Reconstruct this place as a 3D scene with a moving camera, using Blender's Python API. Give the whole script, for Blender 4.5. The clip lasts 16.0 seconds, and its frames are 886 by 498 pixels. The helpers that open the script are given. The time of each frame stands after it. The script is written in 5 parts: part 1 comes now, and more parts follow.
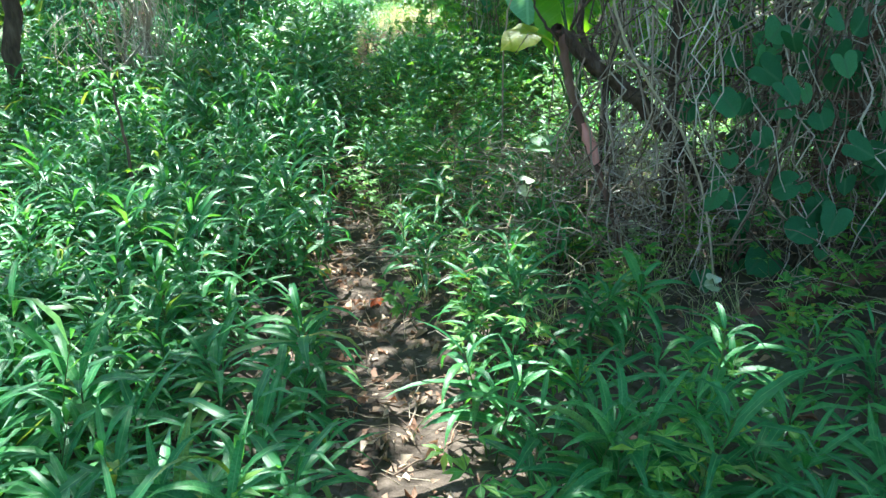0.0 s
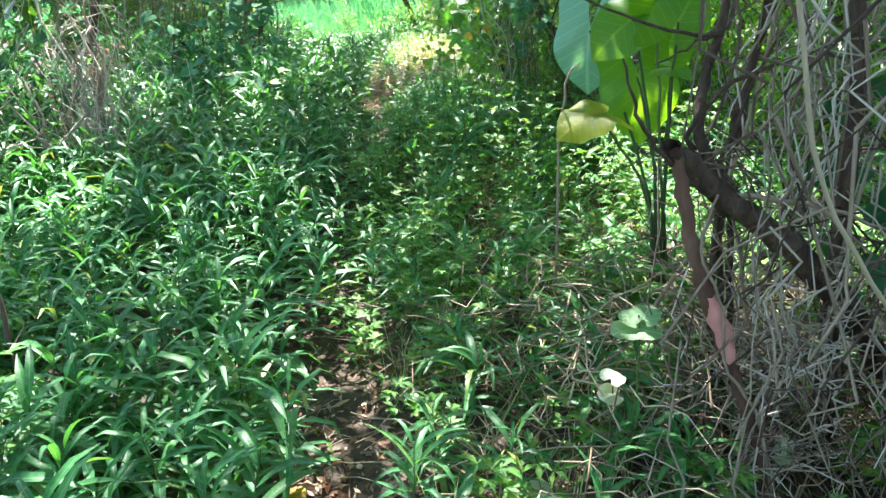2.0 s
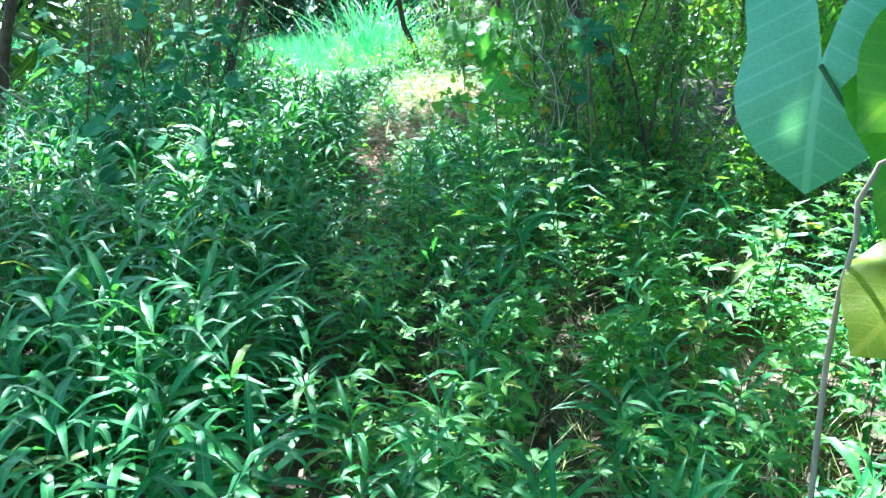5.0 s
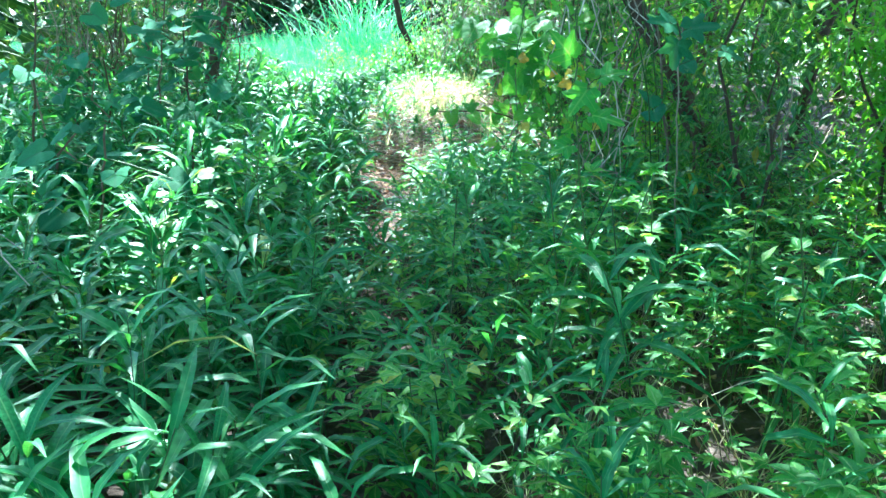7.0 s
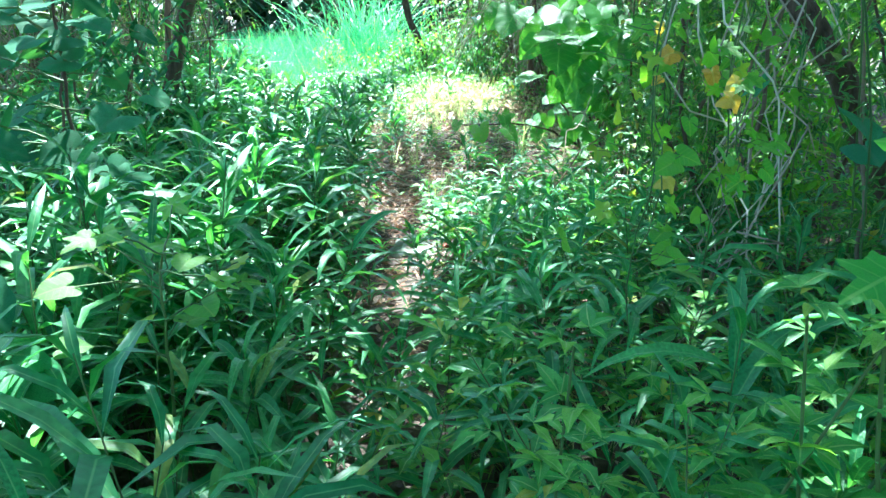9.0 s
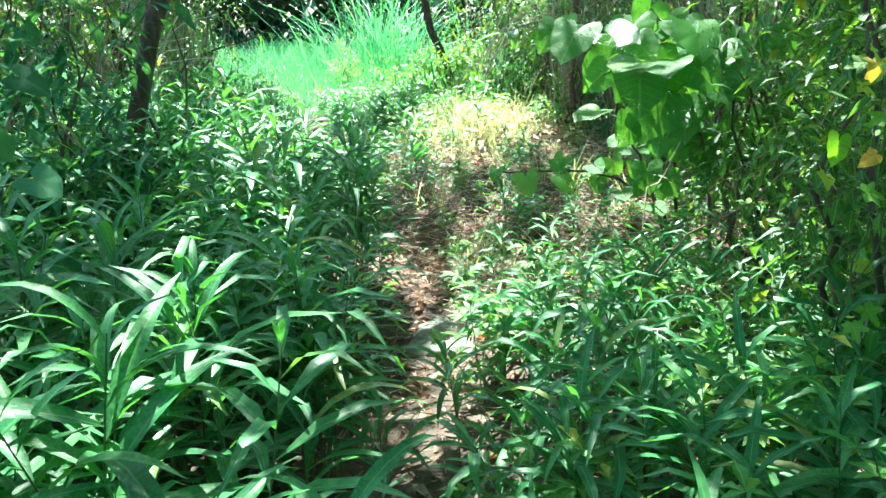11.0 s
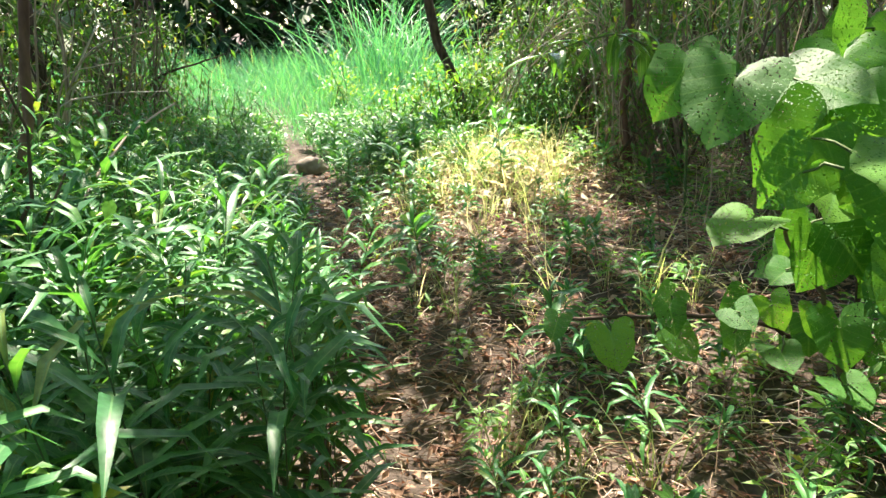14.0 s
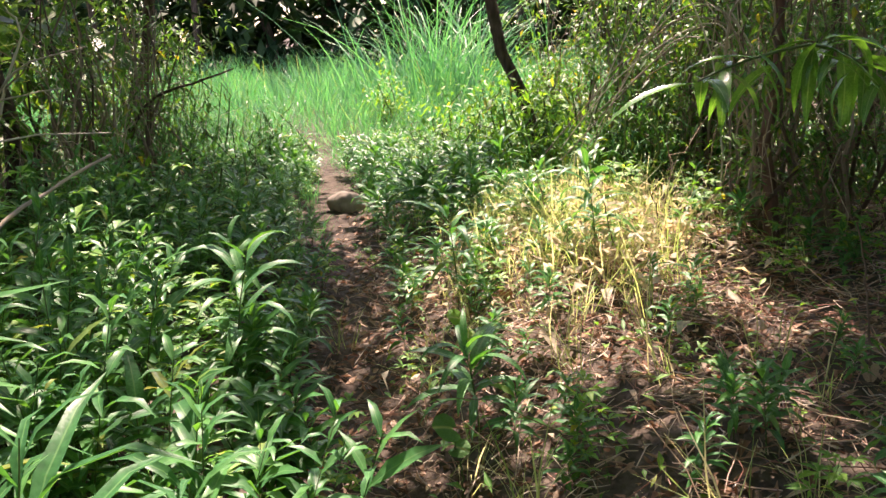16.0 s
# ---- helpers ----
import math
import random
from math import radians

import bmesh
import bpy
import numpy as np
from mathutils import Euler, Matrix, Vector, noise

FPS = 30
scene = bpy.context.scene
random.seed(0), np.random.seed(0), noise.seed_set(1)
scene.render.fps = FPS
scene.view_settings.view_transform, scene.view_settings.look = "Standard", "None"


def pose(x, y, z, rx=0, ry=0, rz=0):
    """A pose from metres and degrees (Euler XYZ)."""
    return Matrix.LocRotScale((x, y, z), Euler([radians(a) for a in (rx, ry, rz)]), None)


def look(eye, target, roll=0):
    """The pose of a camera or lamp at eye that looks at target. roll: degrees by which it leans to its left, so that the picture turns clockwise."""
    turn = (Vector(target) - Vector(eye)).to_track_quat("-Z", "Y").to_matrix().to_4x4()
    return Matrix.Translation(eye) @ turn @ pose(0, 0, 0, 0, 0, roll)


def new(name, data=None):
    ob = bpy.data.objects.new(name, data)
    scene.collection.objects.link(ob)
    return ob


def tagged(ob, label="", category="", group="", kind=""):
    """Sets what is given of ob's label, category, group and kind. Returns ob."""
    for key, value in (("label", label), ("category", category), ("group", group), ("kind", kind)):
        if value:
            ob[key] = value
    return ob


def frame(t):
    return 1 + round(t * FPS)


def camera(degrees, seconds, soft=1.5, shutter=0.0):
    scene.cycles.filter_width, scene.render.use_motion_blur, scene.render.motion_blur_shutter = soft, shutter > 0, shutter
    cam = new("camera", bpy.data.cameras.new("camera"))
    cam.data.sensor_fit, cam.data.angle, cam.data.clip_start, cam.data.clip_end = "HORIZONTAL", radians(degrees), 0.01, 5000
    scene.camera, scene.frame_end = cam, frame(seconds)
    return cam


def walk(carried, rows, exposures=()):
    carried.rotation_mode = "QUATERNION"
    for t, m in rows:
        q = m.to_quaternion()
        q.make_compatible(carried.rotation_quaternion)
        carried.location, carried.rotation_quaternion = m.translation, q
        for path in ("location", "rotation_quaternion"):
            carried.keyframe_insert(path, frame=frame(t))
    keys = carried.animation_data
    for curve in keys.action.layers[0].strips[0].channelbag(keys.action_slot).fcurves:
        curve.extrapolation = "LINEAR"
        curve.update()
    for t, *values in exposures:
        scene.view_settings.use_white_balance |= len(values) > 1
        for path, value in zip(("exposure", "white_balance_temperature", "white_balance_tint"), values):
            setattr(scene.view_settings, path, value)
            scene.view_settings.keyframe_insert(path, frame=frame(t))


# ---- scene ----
cam = camera(59.7, 16.0)
METRES, EYE, TILT, LEAN, TURN = 12.0, 1.57, -20.5, 0.0, 0.0
ROWS = [
    (0.0, 0.0, 0.0, 0.0, 0.0, 0.0, 0.0),
    (0.5, 0.002, 0.0409, 0.0173, 1.23, 0.02, -0.09),
    (1.0, -0.0004, 0.0816, 0.0316, 1.71, 0.12, -0.03),
    (1.5, -0.0051, 0.1103, 0.0457, 1.88, 0.49, 0.08),
    (2.0, -0.0029, 0.1206, 0.0585, 1.71, 1.13, 0.17),
    (2.5, -0.0031, 0.1402, 0.064, 1.17, 2.33, 0.35),
    (3.0, -0.0131, 0.1688, 0.0705, 0.74, 2.93, 0.47),
    (3.5, -0.0186, 0.2054, 0.0763, 0.49, 3.37, 0.44),
    (4.0, -0.0179, 0.2424, 0.0957, 1.23, 3.61, 0.48),
    (6.5, -0.0423, 0.3471, 0.1243, 1.73, 3.72, 0.36),
    (7.0, -0.0482, 0.3736, 0.1391, 0.43, 3.69, 0.6),
    (7.5, -0.0469, 0.4017, 0.1466, -0.39, 3.61, 0.77),
    (8.0, -0.0537, 0.4311, 0.1539, -0.48, 3.59, 0.87),
    (8.5, -0.0594, 0.4663, 0.1678, 0.08, 3.58, 0.84),
    (9.0, -0.0628, 0.5078, 0.1817, 0.7, 3.59, 0.73),
    (9.5, -0.0643, 0.5322, 0.1955, 1.09, 3.64, 0.69),
    (10.0, -0.0716, 0.5546, 0.2073, 1.35, 3.73, 0.57),
    (12.5, -0.0709, 0.691, 0.2533, 2.91, 4.09, 1.13),
    (13.0, -0.0669, 0.7127, 0.2651, 2.67, 4.1, 1.22),
    (13.5, -0.0738, 0.745, 0.2745, 2.62, 4.13, 1.26),
    (14.0, -0.0783, 0.7725, 0.2938, 2.87, 4.18, 1.2),
    (14.5, -0.0774, 0.813, 0.3045, 3.33, 4.19, 1.08),
    (15.0, -0.0818, 0.8503, 0.3274, 4.29, 4.27, 0.96),
    (15.5, -0.0909, 0.8858, 0.3413, 5.65, 4.28, 0.74),
    (16.0, -0.0882, 0.9146, 0.349, 7.16, 4.29, 0.48),
]
EXPOSURES = [(0.0, 2.55, 5700, 4), (1.5, 2.7, 6000, 12), (3.0, 2.95, 6200, 18), (4.0, 3.0, 5400, 0), (7.0, 3.25, 5000, 0), (10.0, 3.05, 5400, 0), (12.5, 2.65, 6500, 4), (14.5, 2.15, 7200, 22), (16.0, 1.85, 7500, 34)]
walk(cam, [(t, pose(0, 0, EYE, TILT, LEAN, TURN) @ pose(METRES * x, METRES * y, METRES * z, 90 + pitch, roll, yaw)) for t, x, y, z, yaw, pitch, roll in ROWS], EXPOSURES)

# ---- world and sun ----
SUN_ELEV, SUN_AZ = 56.0, -8.0        # degrees up; degrees from +y towards +x
world = bpy.data.worlds.new("world")
scene.world = world
world.use_nodes = True
wn = world.node_tree.nodes
sky = wn.new("ShaderNodeTexSky")
sky.sky_type, sky.sun_disc = "NISHITA", False
sky.sun_elevation, sky.sun_rotation = radians(SUN_ELEV), radians(SUN_AZ)
wn["Background"].inputs["Strength"].default_value = 0.13
world.node_tree.links.new(sky.outputs[0], wn["Background"].inputs["Color"])
SUN = Vector((math.sin(radians(SUN_AZ)) * math.cos(radians(SUN_ELEV)), math.cos(radians(SUN_AZ)) * math.cos(radians(SUN_ELEV)), math.sin(radians(SUN_ELEV))))
sun_data = bpy.data.lights.new("sun", "SUN")
sun_data.energy, sun_data.angle, sun_data.color = 4.3, radians(0.55), (1.0, 0.94, 0.84)
new("sun", sun_data).matrix_world = look(SUN * 60, (0, 0, 0))

rng = np.random.default_rng(7)

# ---- materials ----


def mat_new(name):
    m = bpy.data.materials.new(name)
    m.use_nodes = True
    nt = m.node_tree
    nt.nodes.clear()
    return m, nt


def add(nt, kind, operation):
    n = nt.nodes.new(kind)
    n.operation = operation
    return n


def ramp(nt, stops):
    n = nt.nodes.new("ShaderNodeValToRGB")
    el = n.color_ramp.elements
    while len(el) < len(stops):
        el.new(0.5)
    for e, (p, c) in zip(el, stops):
        e.position, e.color = p, (*c, 1)
    return n


def fresh_random(nt):
    """A value of 0 to 1 for each leaf, joined or single."""
    geo, info = nt.nodes.new("ShaderNodeNewGeometry"), nt.nodes.new("ShaderNodeObjectInfo")
    a, f = add(nt, "ShaderNodeMath", operation="ADD"), add(nt, "ShaderNodeMath", operation="FRACT")
    nt.links.new(geo.outputs["Random Per Island"], a.inputs[0])
    nt.links.new(info.outputs["Random"], a.inputs[1])
    nt.links.new(a.outputs[0], f.inputs[0])
    return f.outputs[0]


def leaf_material(name, stops, through_light=0.35, rough=0.42, rib=(0.30, 0.42, 0.16), veins=0.0, bites=0.0, warm=(1.25, 1.15, 0.35), spec=0.5):
    """Leaf: colours by leaf, mottling, paler midrib and side veins, light passing through the blade."""
    m, nt = mat_new(name)
    L = nt.links.new
    out = nt.nodes.new("ShaderNodeOutputMaterial")
    r = fresh_random(nt)
    cr = ramp(nt, stops)
    L(r, cr.inputs[0])
    tc = nt.nodes.new("ShaderNodeTexCoord")
    no = nt.nodes.new("ShaderNodeTexNoise")
    no.inputs["Scale"].default_value, no.inputs["Detail"].default_value = 45.0, 3.0
    L(tc.outputs["Object"], no.inputs["Vector"])
    mot = nt.nodes.new("ShaderNodeMix")
    mot.data_type, mot.blend_type = "RGBA", "MULTIPLY"
    mot.inputs[0].default_value = 0.3 if veins else 0.75
    grey = ramp(nt, [(0.3, (0.55, 0.6, 0.5)), (0.7, (1.35, 1.3, 1.2))])
    L(no.outputs[0], grey.inputs[0])
    L(cr.outputs[0], mot.inputs[6])
    L(grey.outputs[0], mot.inputs[7])
    uv = nt.nodes.new("ShaderNodeUVMap")
    sp = nt.nodes.new("ShaderNodeSeparateXYZ")
    L(uv.outputs[0], sp.inputs[0])
    d = add(nt, "ShaderNodeMath", operation="SUBTRACT")
    d.inputs[1].default_value = 0.5
    L(sp.outputs[1], d.inputs[0])
    ab = add(nt, "ShaderNodeMath", operation="ABSOLUTE")
    L(d.outputs[0], ab.inputs[0])
    line = nt.nodes.new("ShaderNodeMapRange")
    line.inputs[1].default_value, line.inputs[2].default_value, line.inputs[3].default_value, line.inputs[4].default_value = 0.015, 0.07 if not veins else 0.03, 0.8, 0.0
    L(ab.outputs[0], line.inputs[0])
    mask = line.outputs[0]
    if veins:
        k = add(nt, "ShaderNodeMath", operation="MULTIPLY_ADD")
        k.inputs[1].default_value = -0.75
        L(ab.outputs[0], k.inputs[0])
        L(sp.outputs[0], k.inputs[2])
        w = add(nt, "ShaderNodeMath", operation="PINGPONG")
        w.inputs[1].default_value = 0.5 / veins
        L(k.outputs[0], w.inputs[0])
        vl = nt.nodes.new("ShaderNodeMapRange")
        vl.inputs[1].default_value, vl.inputs[2].default_value, vl.inputs[3].default_value, vl.inputs[4].default_value = 0.0, 0.10 / veins, 0.55, 0.0
        L(w.outputs[0], vl.inputs[0])
        mx = add(nt, "ShaderNodeMath", operation="MAXIMUM")
        L(mask, mx.inputs[0])
        L(vl.outputs[0], mx.inputs[1])
        mask = mx.outputs[0]
    ribmix = nt.nodes.new("ShaderNodeMix")
    ribmix.data_type = "RGBA"
    L(mask, ribmix.inputs[0])
    L(mot.outputs[2], ribmix.inputs[6])
    ribmix.inputs[7].default_value = (*rib, 1)
    bs = nt.nodes.new("ShaderNodeBsdfPrincipled")
    bs.inputs["Roughness"].default_value = rough
    bs.inputs["Specular IOR Level"].default_value = spec
    L(ribmix.outputs[2], bs.inputs["Base Color"])
    bump = nt.nodes.new("ShaderNodeBump")
    bump.inputs["Strength"].default_value, bump.inputs["Distance"].default_value = 0.35, 0.004
    L(no.outputs[0], bump.inputs["Height"])
    L(bump.outputs[0], bs.inputs["Normal"])
    tr = nt.nodes.new("ShaderNodeBsdfTranslucent")
    tm = nt.nodes.new("ShaderNodeMix")
    tm.data_type, tm.blend_type = "RGBA", "MULTIPLY"
    tm.inputs[0].default_value = 1.0
    tm.inputs[7].default_value = (warm[0] * 1.6, warm[1] * 1.6, warm[2] * 1.6, 1)
    L(ribmix.outputs[2], tm.inputs[6])
    L(tm.outputs[2], tr.inputs[0])
    mixs = nt.nodes.new("ShaderNodeMixShader")
    mixs.inputs[0].default_value = through_light
    L(bs.outputs[0], mixs.inputs[1])
    L(tr.outputs[0], mixs.inputs[2])
    end = mixs.outputs[0]
    if bites:
        n2 = nt.nodes.new("ShaderNodeTexNoise")
        n2.inputs["Scale"].default_value, n2.inputs["Detail"].default_value = 24.0, 1.5
        L(tc.outputs["Object"], n2.inputs["Vector"])
        gt = add(nt, "ShaderNodeMath", operation="GREATER_THAN")
        gt.inputs[1].default_value = bites
        L(n2.outputs[0], gt.inputs[0])
        clear, mix2 = nt.nodes.new("ShaderNodeBsdfTransparent"), nt.nodes.new("ShaderNodeMixShader")
        L(gt.outputs[0], mix2.inputs[0])
        L(end, mix2.inputs[1])
        L(clear.outputs[0], mix2.inputs[2])
        end = mix2.outputs[0]
    L(end, out.inputs[0])
    return m


def rough_material(name, stops, scale, rough=0.9, bump_size=0.02, bump=0.6, detail=8.0, stretch=(1, 1, 1), second=0.0, by_piece=0.0):
    """Bark, soil, stone, straw: noise at two scales with relief."""
    m, nt = mat_new(name)
    L = nt.links.new
    out, bs = nt.nodes.new("ShaderNodeOutputMaterial"), nt.nodes.new("ShaderNodeBsdfPrincipled")
    tc, mp = nt.nodes.new("ShaderNodeTexCoord"), nt.nodes.new("ShaderNodeMapping")
    mp.inputs["Scale"].default_value = stretch
    L(tc.outputs["Object"], mp.inputs[0])
    no, big = nt.nodes.new("ShaderNodeTexNoise"), nt.nodes.new("ShaderNodeTexNoise")
    no.inputs["Scale"].default_value, no.inputs["Detail"].default_value = scale, detail
    big.inputs["Scale"].default_value, big.inputs["Detail"].default_value = second or scale * 0.12, 4.0
    L(mp.outputs[0], no.inputs["Vector"])
    L(mp.outputs[0], big.inputs["Vector"])
    mixv = nt.nodes.new("ShaderNodeMix")
    mixv.inputs[0].default_value = 0.4
    L(no.outputs[0], mixv.inputs[2])
    L(big.outputs[0], mixv.inputs[3])
    val = mixv.outputs[0]
    if by_piece:
        r = fresh_random(nt)
        m3 = nt.nodes.new("ShaderNodeMix")
        m3.inputs[0].default_value = by_piece
        L(val, m3.inputs[2])
        L(r, m3.inputs[3])
        val = m3.outputs[0]
    cr = ramp(nt, stops)
    L(val, cr.inputs[0])
    L(cr.outputs[0], bs.inputs["Base Color"])
    bs.inputs["Roughness"].default_value = rough
    bs.inputs["Specular IOR Level"].default_value = 0.25
    bn = nt.nodes.new("ShaderNodeBump")
    bn.inputs["Strength"].default_value, bn.inputs["Distance"].default_value = bump, bump_size
    L(no.outputs[0], bn.inputs["Height"])
    L(bn.outputs[0], bs.inputs["Normal"])
    L(bs.outputs[0], out.inputs[0])
    return m


M_HERB = leaf_material("willow_leaf", [(0.0, (0.034, 0.155, 0.055)), (0.5, (0.052, 0.21, 0.075)), (0.95, (0.085, 0.27, 0.08)), (1.0, (0.22, 0.27, 0.07))], 0.33, 0.42, spec=0.32, rib=(0.14, 0.32, 0.12))
M_LIGHT = leaf_material("light_leaf", [(0.0, (0.06, 0.21, 0.05)), (0.6, (0.11, 0.31, 0.065)), (0.95, (0.19, 0.38, 0.06)), (1.0, (0.42, 0.38, 0.06))], 0.4, 0.5, spec=0.35)
M_VINE = leaf_material("vine_leaf", [(0.0, (0.03, 0.11, 0.03)), (0.5, (0.055, 0.17, 0.04)), (0.94, (0.09, 0.22, 0.04)), (1.0, (0.36, 0.29, 0.04))], 0.38, 0.5)
M_DARK = leaf_material("dark_leaf", [(0.0, (0.03, 0.11, 0.055)), (0.7, (0.055, 0.18, 0.095)), (1.0, (0.08, 0.23, 0.11))], 0.25, 0.62, spec=0.05, rib=(0.07, 0.17, 0.09))
M_CANOPY = leaf_material("canopy_leaf", [(0.0, (0.03, 0.09, 0.02)), (0.6, (0.05, 0.14, 0.03)), (1.0, (0.10, 0.19, 0.03))], 0.3, 0.5)
M_GRASS = leaf_material("field_grass", [(0.0, (0.035, 0.2, 0.09)), (0.6, (0.06, 0.30, 0.14)), (0.95, (0.11, 0.38, 0.16)), (1.0, (0.40, 0.40, 0.18))], 0.35, 0.42, warm=(1.1, 1.15, 0.6))
M_TUFT = leaf_material("pale_grass", [(0.0, (0.16, 0.30, 0.08)), (0.5, (0.38, 0.47, 0.22)), (1.0, (0.64, 0.62, 0.46))], 0.48, 0.5, warm=(1.1, 1.0, 0.7))
M_TARO = leaf_material("taro_leaf", [(0.0, (0.07, 0.20, 0.03)), (1.0, (0.10, 0.26, 0.035))], 0.55, 0.3, rib=(0.15, 0.30, 0.06), veins=4.5, warm=(1.5, 1.25, 0.15))
M_TARO_OLD = leaf_material("yellowing_taro_leaf", [(0.0, (0.19, 0.29, 0.02)), (1.0, (0.26, 0.33, 0.02))], 0.55, 0.4, rib=(0.4, 0.42, 0.06), veins=7.0, warm=(1.3, 1.1, 0.15))
M_HEART = leaf_material("heart_leaf", [(0.0, (0.055, 0.19, 0.045)), (0.8, (0.085, 0.26, 0.055)), (1.0, (0.13, 0.30, 0.05))], 0.45, 0.42, rib=(0.13, 0.30, 0.08), veins=4.5, bites=0.615, spec=0.2)
M_LOBED = leaf_material("lobed_leaf", [(0.0, (0.07, 0.26, 0.04)), (1.0, (0.10, 0.32, 0.05))], 0.5, 0.45, rib=(0.2, 0.4, 0.1), veins=4.0)
M_PALE = leaf_material("pale_leaf", [(0.0, (0.34, 0.42, 0.30)), (1.0, (0.55, 0.60, 0.52))], 0.3, 0.5, rib=(0.55, 0.58, 0.45))
M_PALE_GREEN = leaf_material("pale_green_leaf", [(0.0, (0.17, 0.34, 0.15)), (1.0, (0.26, 0.42, 0.21))], 0.3, 0.5, rib=(0.34, 0.48, 0.28), veins=3.0)
M_DRYLEAF = leaf_material("dry_leaf", [(0.0, (0.17, 0.085, 0.055)), (0.4, (0.31, 0.185, 0.13)), (0.75, (0.46, 0.32, 0.24)), (1.0, (0.62, 0.52, 0.43))], 0.12, 0.75, rib=(0.3, 0.2, 0.13), warm=(1.2, 0.9, 0.6), spec=0.25)
# dry leaf paled almost to white so its colour holds the sun's glare
M_SUNLIT_LITTER = leaf_material("sunlit_litter_leaf", [(0.0, (0.38, 0.30, 0.22)), (0.5, (0.56, 0.50, 0.40)), (1.0, (0.72, 0.69, 0.6))], 0.38, 0.6, rib=(0.5, 0.42, 0.3), warm=(1.1, 0.95, 0.7), spec=0.3)
M_CREEPER = leaf_material("creeper_leaf", [(0.0, (0.09, 0.27, 0.03)), (0.9, (0.16, 0.36, 0.035)), (1.0, (0.30, 0.38, 0.04))], 0.5, 0.5, rib=(0.2, 0.36, 0.06), veins=4.0)
M_CANE = leaf_material("cane_leaf", [(0.0, (0.05, 0.17, 0.045)), (1.0, (0.09, 0.25, 0.06))], 0.35, 0.26, rib=(0.2, 0.36, 0.14), spec=0.6)
# pale bluish base colours in the sky's sheen on one glossy leaf
M_TARO_SHEEN = leaf_material("sheen_taro_leaf", [(0.0, (0.15, 0.36, 0.23)), (1.0, (0.19, 0.42, 0.27))], 0.18, 0.4, rib=(0.27, 0.50, 0.36), veins=5.0, warm=(1.1, 1.1, 0.5), spec=0.8)
# far woods' shade is put into the leaf: darker colour, little light through
M_SHADED_WOODS = leaf_material("shaded_woods_leaf", [(0.0, (0.012, 0.035, 0.012)), (0.7, (0.025, 0.065, 0.02)), (1.0, (0.05, 0.10, 0.03))], 0.08, 0.6, rib=(0.03, 0.07, 0.03), spec=0.2)
M_PALE_VINE = rough_material("pale_vine", [(0.2, (0.22, 0.17, 0.13)), (0.5, (0.42, 0.35, 0.28)), (0.85, (0.62, 0.56, 0.47))], 30.0, 0.8, 0.004, 0.4, by_piece=0.7)
M_RED_STRAW = rough_material("reddish_straw", [(0.2, (0.22, 0.10, 0.07)), (0.5, (0.42, 0.26, 0.19)), (0.85, (0.66, 0.56, 0.46))], 30.0, 0.8, 0.004, 0.4, by_piece=0.75)
M_SLAB = rough_material("mossy_stone", [(0.3, (0.07, 0.09, 0.055)), (0.5, (0.17, 0.19, 0.15)), (0.7, (0.34, 0.34, 0.29))], 12.0, 0.9, 0.02, 0.8, detail=10.0, second=3.0)
M_RED = leaf_material("red_leaf", [(0.0, (0.45, 0.06, 0.02)), (1.0, (0.62, 0.16, 0.03))], 0.3, 0.6, rib=(0.5, 0.2, 0.1), warm=(1.2, 0.7, 0.4))
M_YELLOW = leaf_material("yellow_leaf", [(0.0, (0.5, 0.30, 0.05)), (1.0, (0.5, 0.44, 0.09))], 0.4, 0.55, rib=(0.5, 0.4, 0.1), warm=(1.1, 1.0, 0.4))
M_STEM = rough_material("green_stem", [(0.3, (0.05, 0.10, 0.03)), (0.7, (0.11, 0.16, 0.05))], 40.0, 0.6, 0.003, 0.3, by_piece=0.5)
M_STRAW = rough_material("straw", [(0.2, (0.16, 0.11, 0.07)), (0.5, (0.34, 0.26, 0.17)), (0.85, (0.52, 0.44, 0.32))], 30.0, 0.8, 0.004, 0.4, by_piece=0.7)
M_TWIG = rough_material("twig", [(0.2, (0.06, 0.04, 0.03)), (0.5, (0.16, 0.11, 0.08)), (0.8, (0.36, 0.28, 0.21))], 25.0, 0.85, 0.006, 0.6, by_piece=0.6)
M_BARK = rough_material("bark", [(0.3, (0.035, 0.024, 0.018)), (0.5, (0.10, 0.066, 0.048)), (0.72, (0.20, 0.145, 0.11))], 30.0, 0.92, 0.05, 1.0, stretch=(1, 1, 0.3))
M_BARK_RED = rough_material("reddish_bark", [(0.3, (0.06, 0.03, 0.022)), (0.5, (0.15, 0.08, 0.058)), (0.72, (0.28, 0.17, 0.125))], 18.0, 0.85, 0.02, 0.7, stretch=(1, 1, 0.3))
M_PEELED = rough_material("peeled_wood", [(0.3, (0.52, 0.18, 0.16)), (0.7, (0.70, 0.36, 0.32))], 20.0, 0.6, 0.008, 0.5, stretch=(1, 1, 0.3))
M_SOIL = rough_material("soil", [(0.28, (0.035, 0.027, 0.02)), (0.5, (0.085, 0.066, 0.05)), (0.7, (0.17, 0.135, 0.105))], 14.0, 0.95, 0.05, 0.9, detail=12.0, second=1.3)
M_STONE = rough_material("stone", [(0.3, (0.17, 0.14, 0.11)), (0.7, (0.36, 0.31, 0.25))], 16.0, 0.85, 0.012, 0.5)

# ---- mesh tools ----


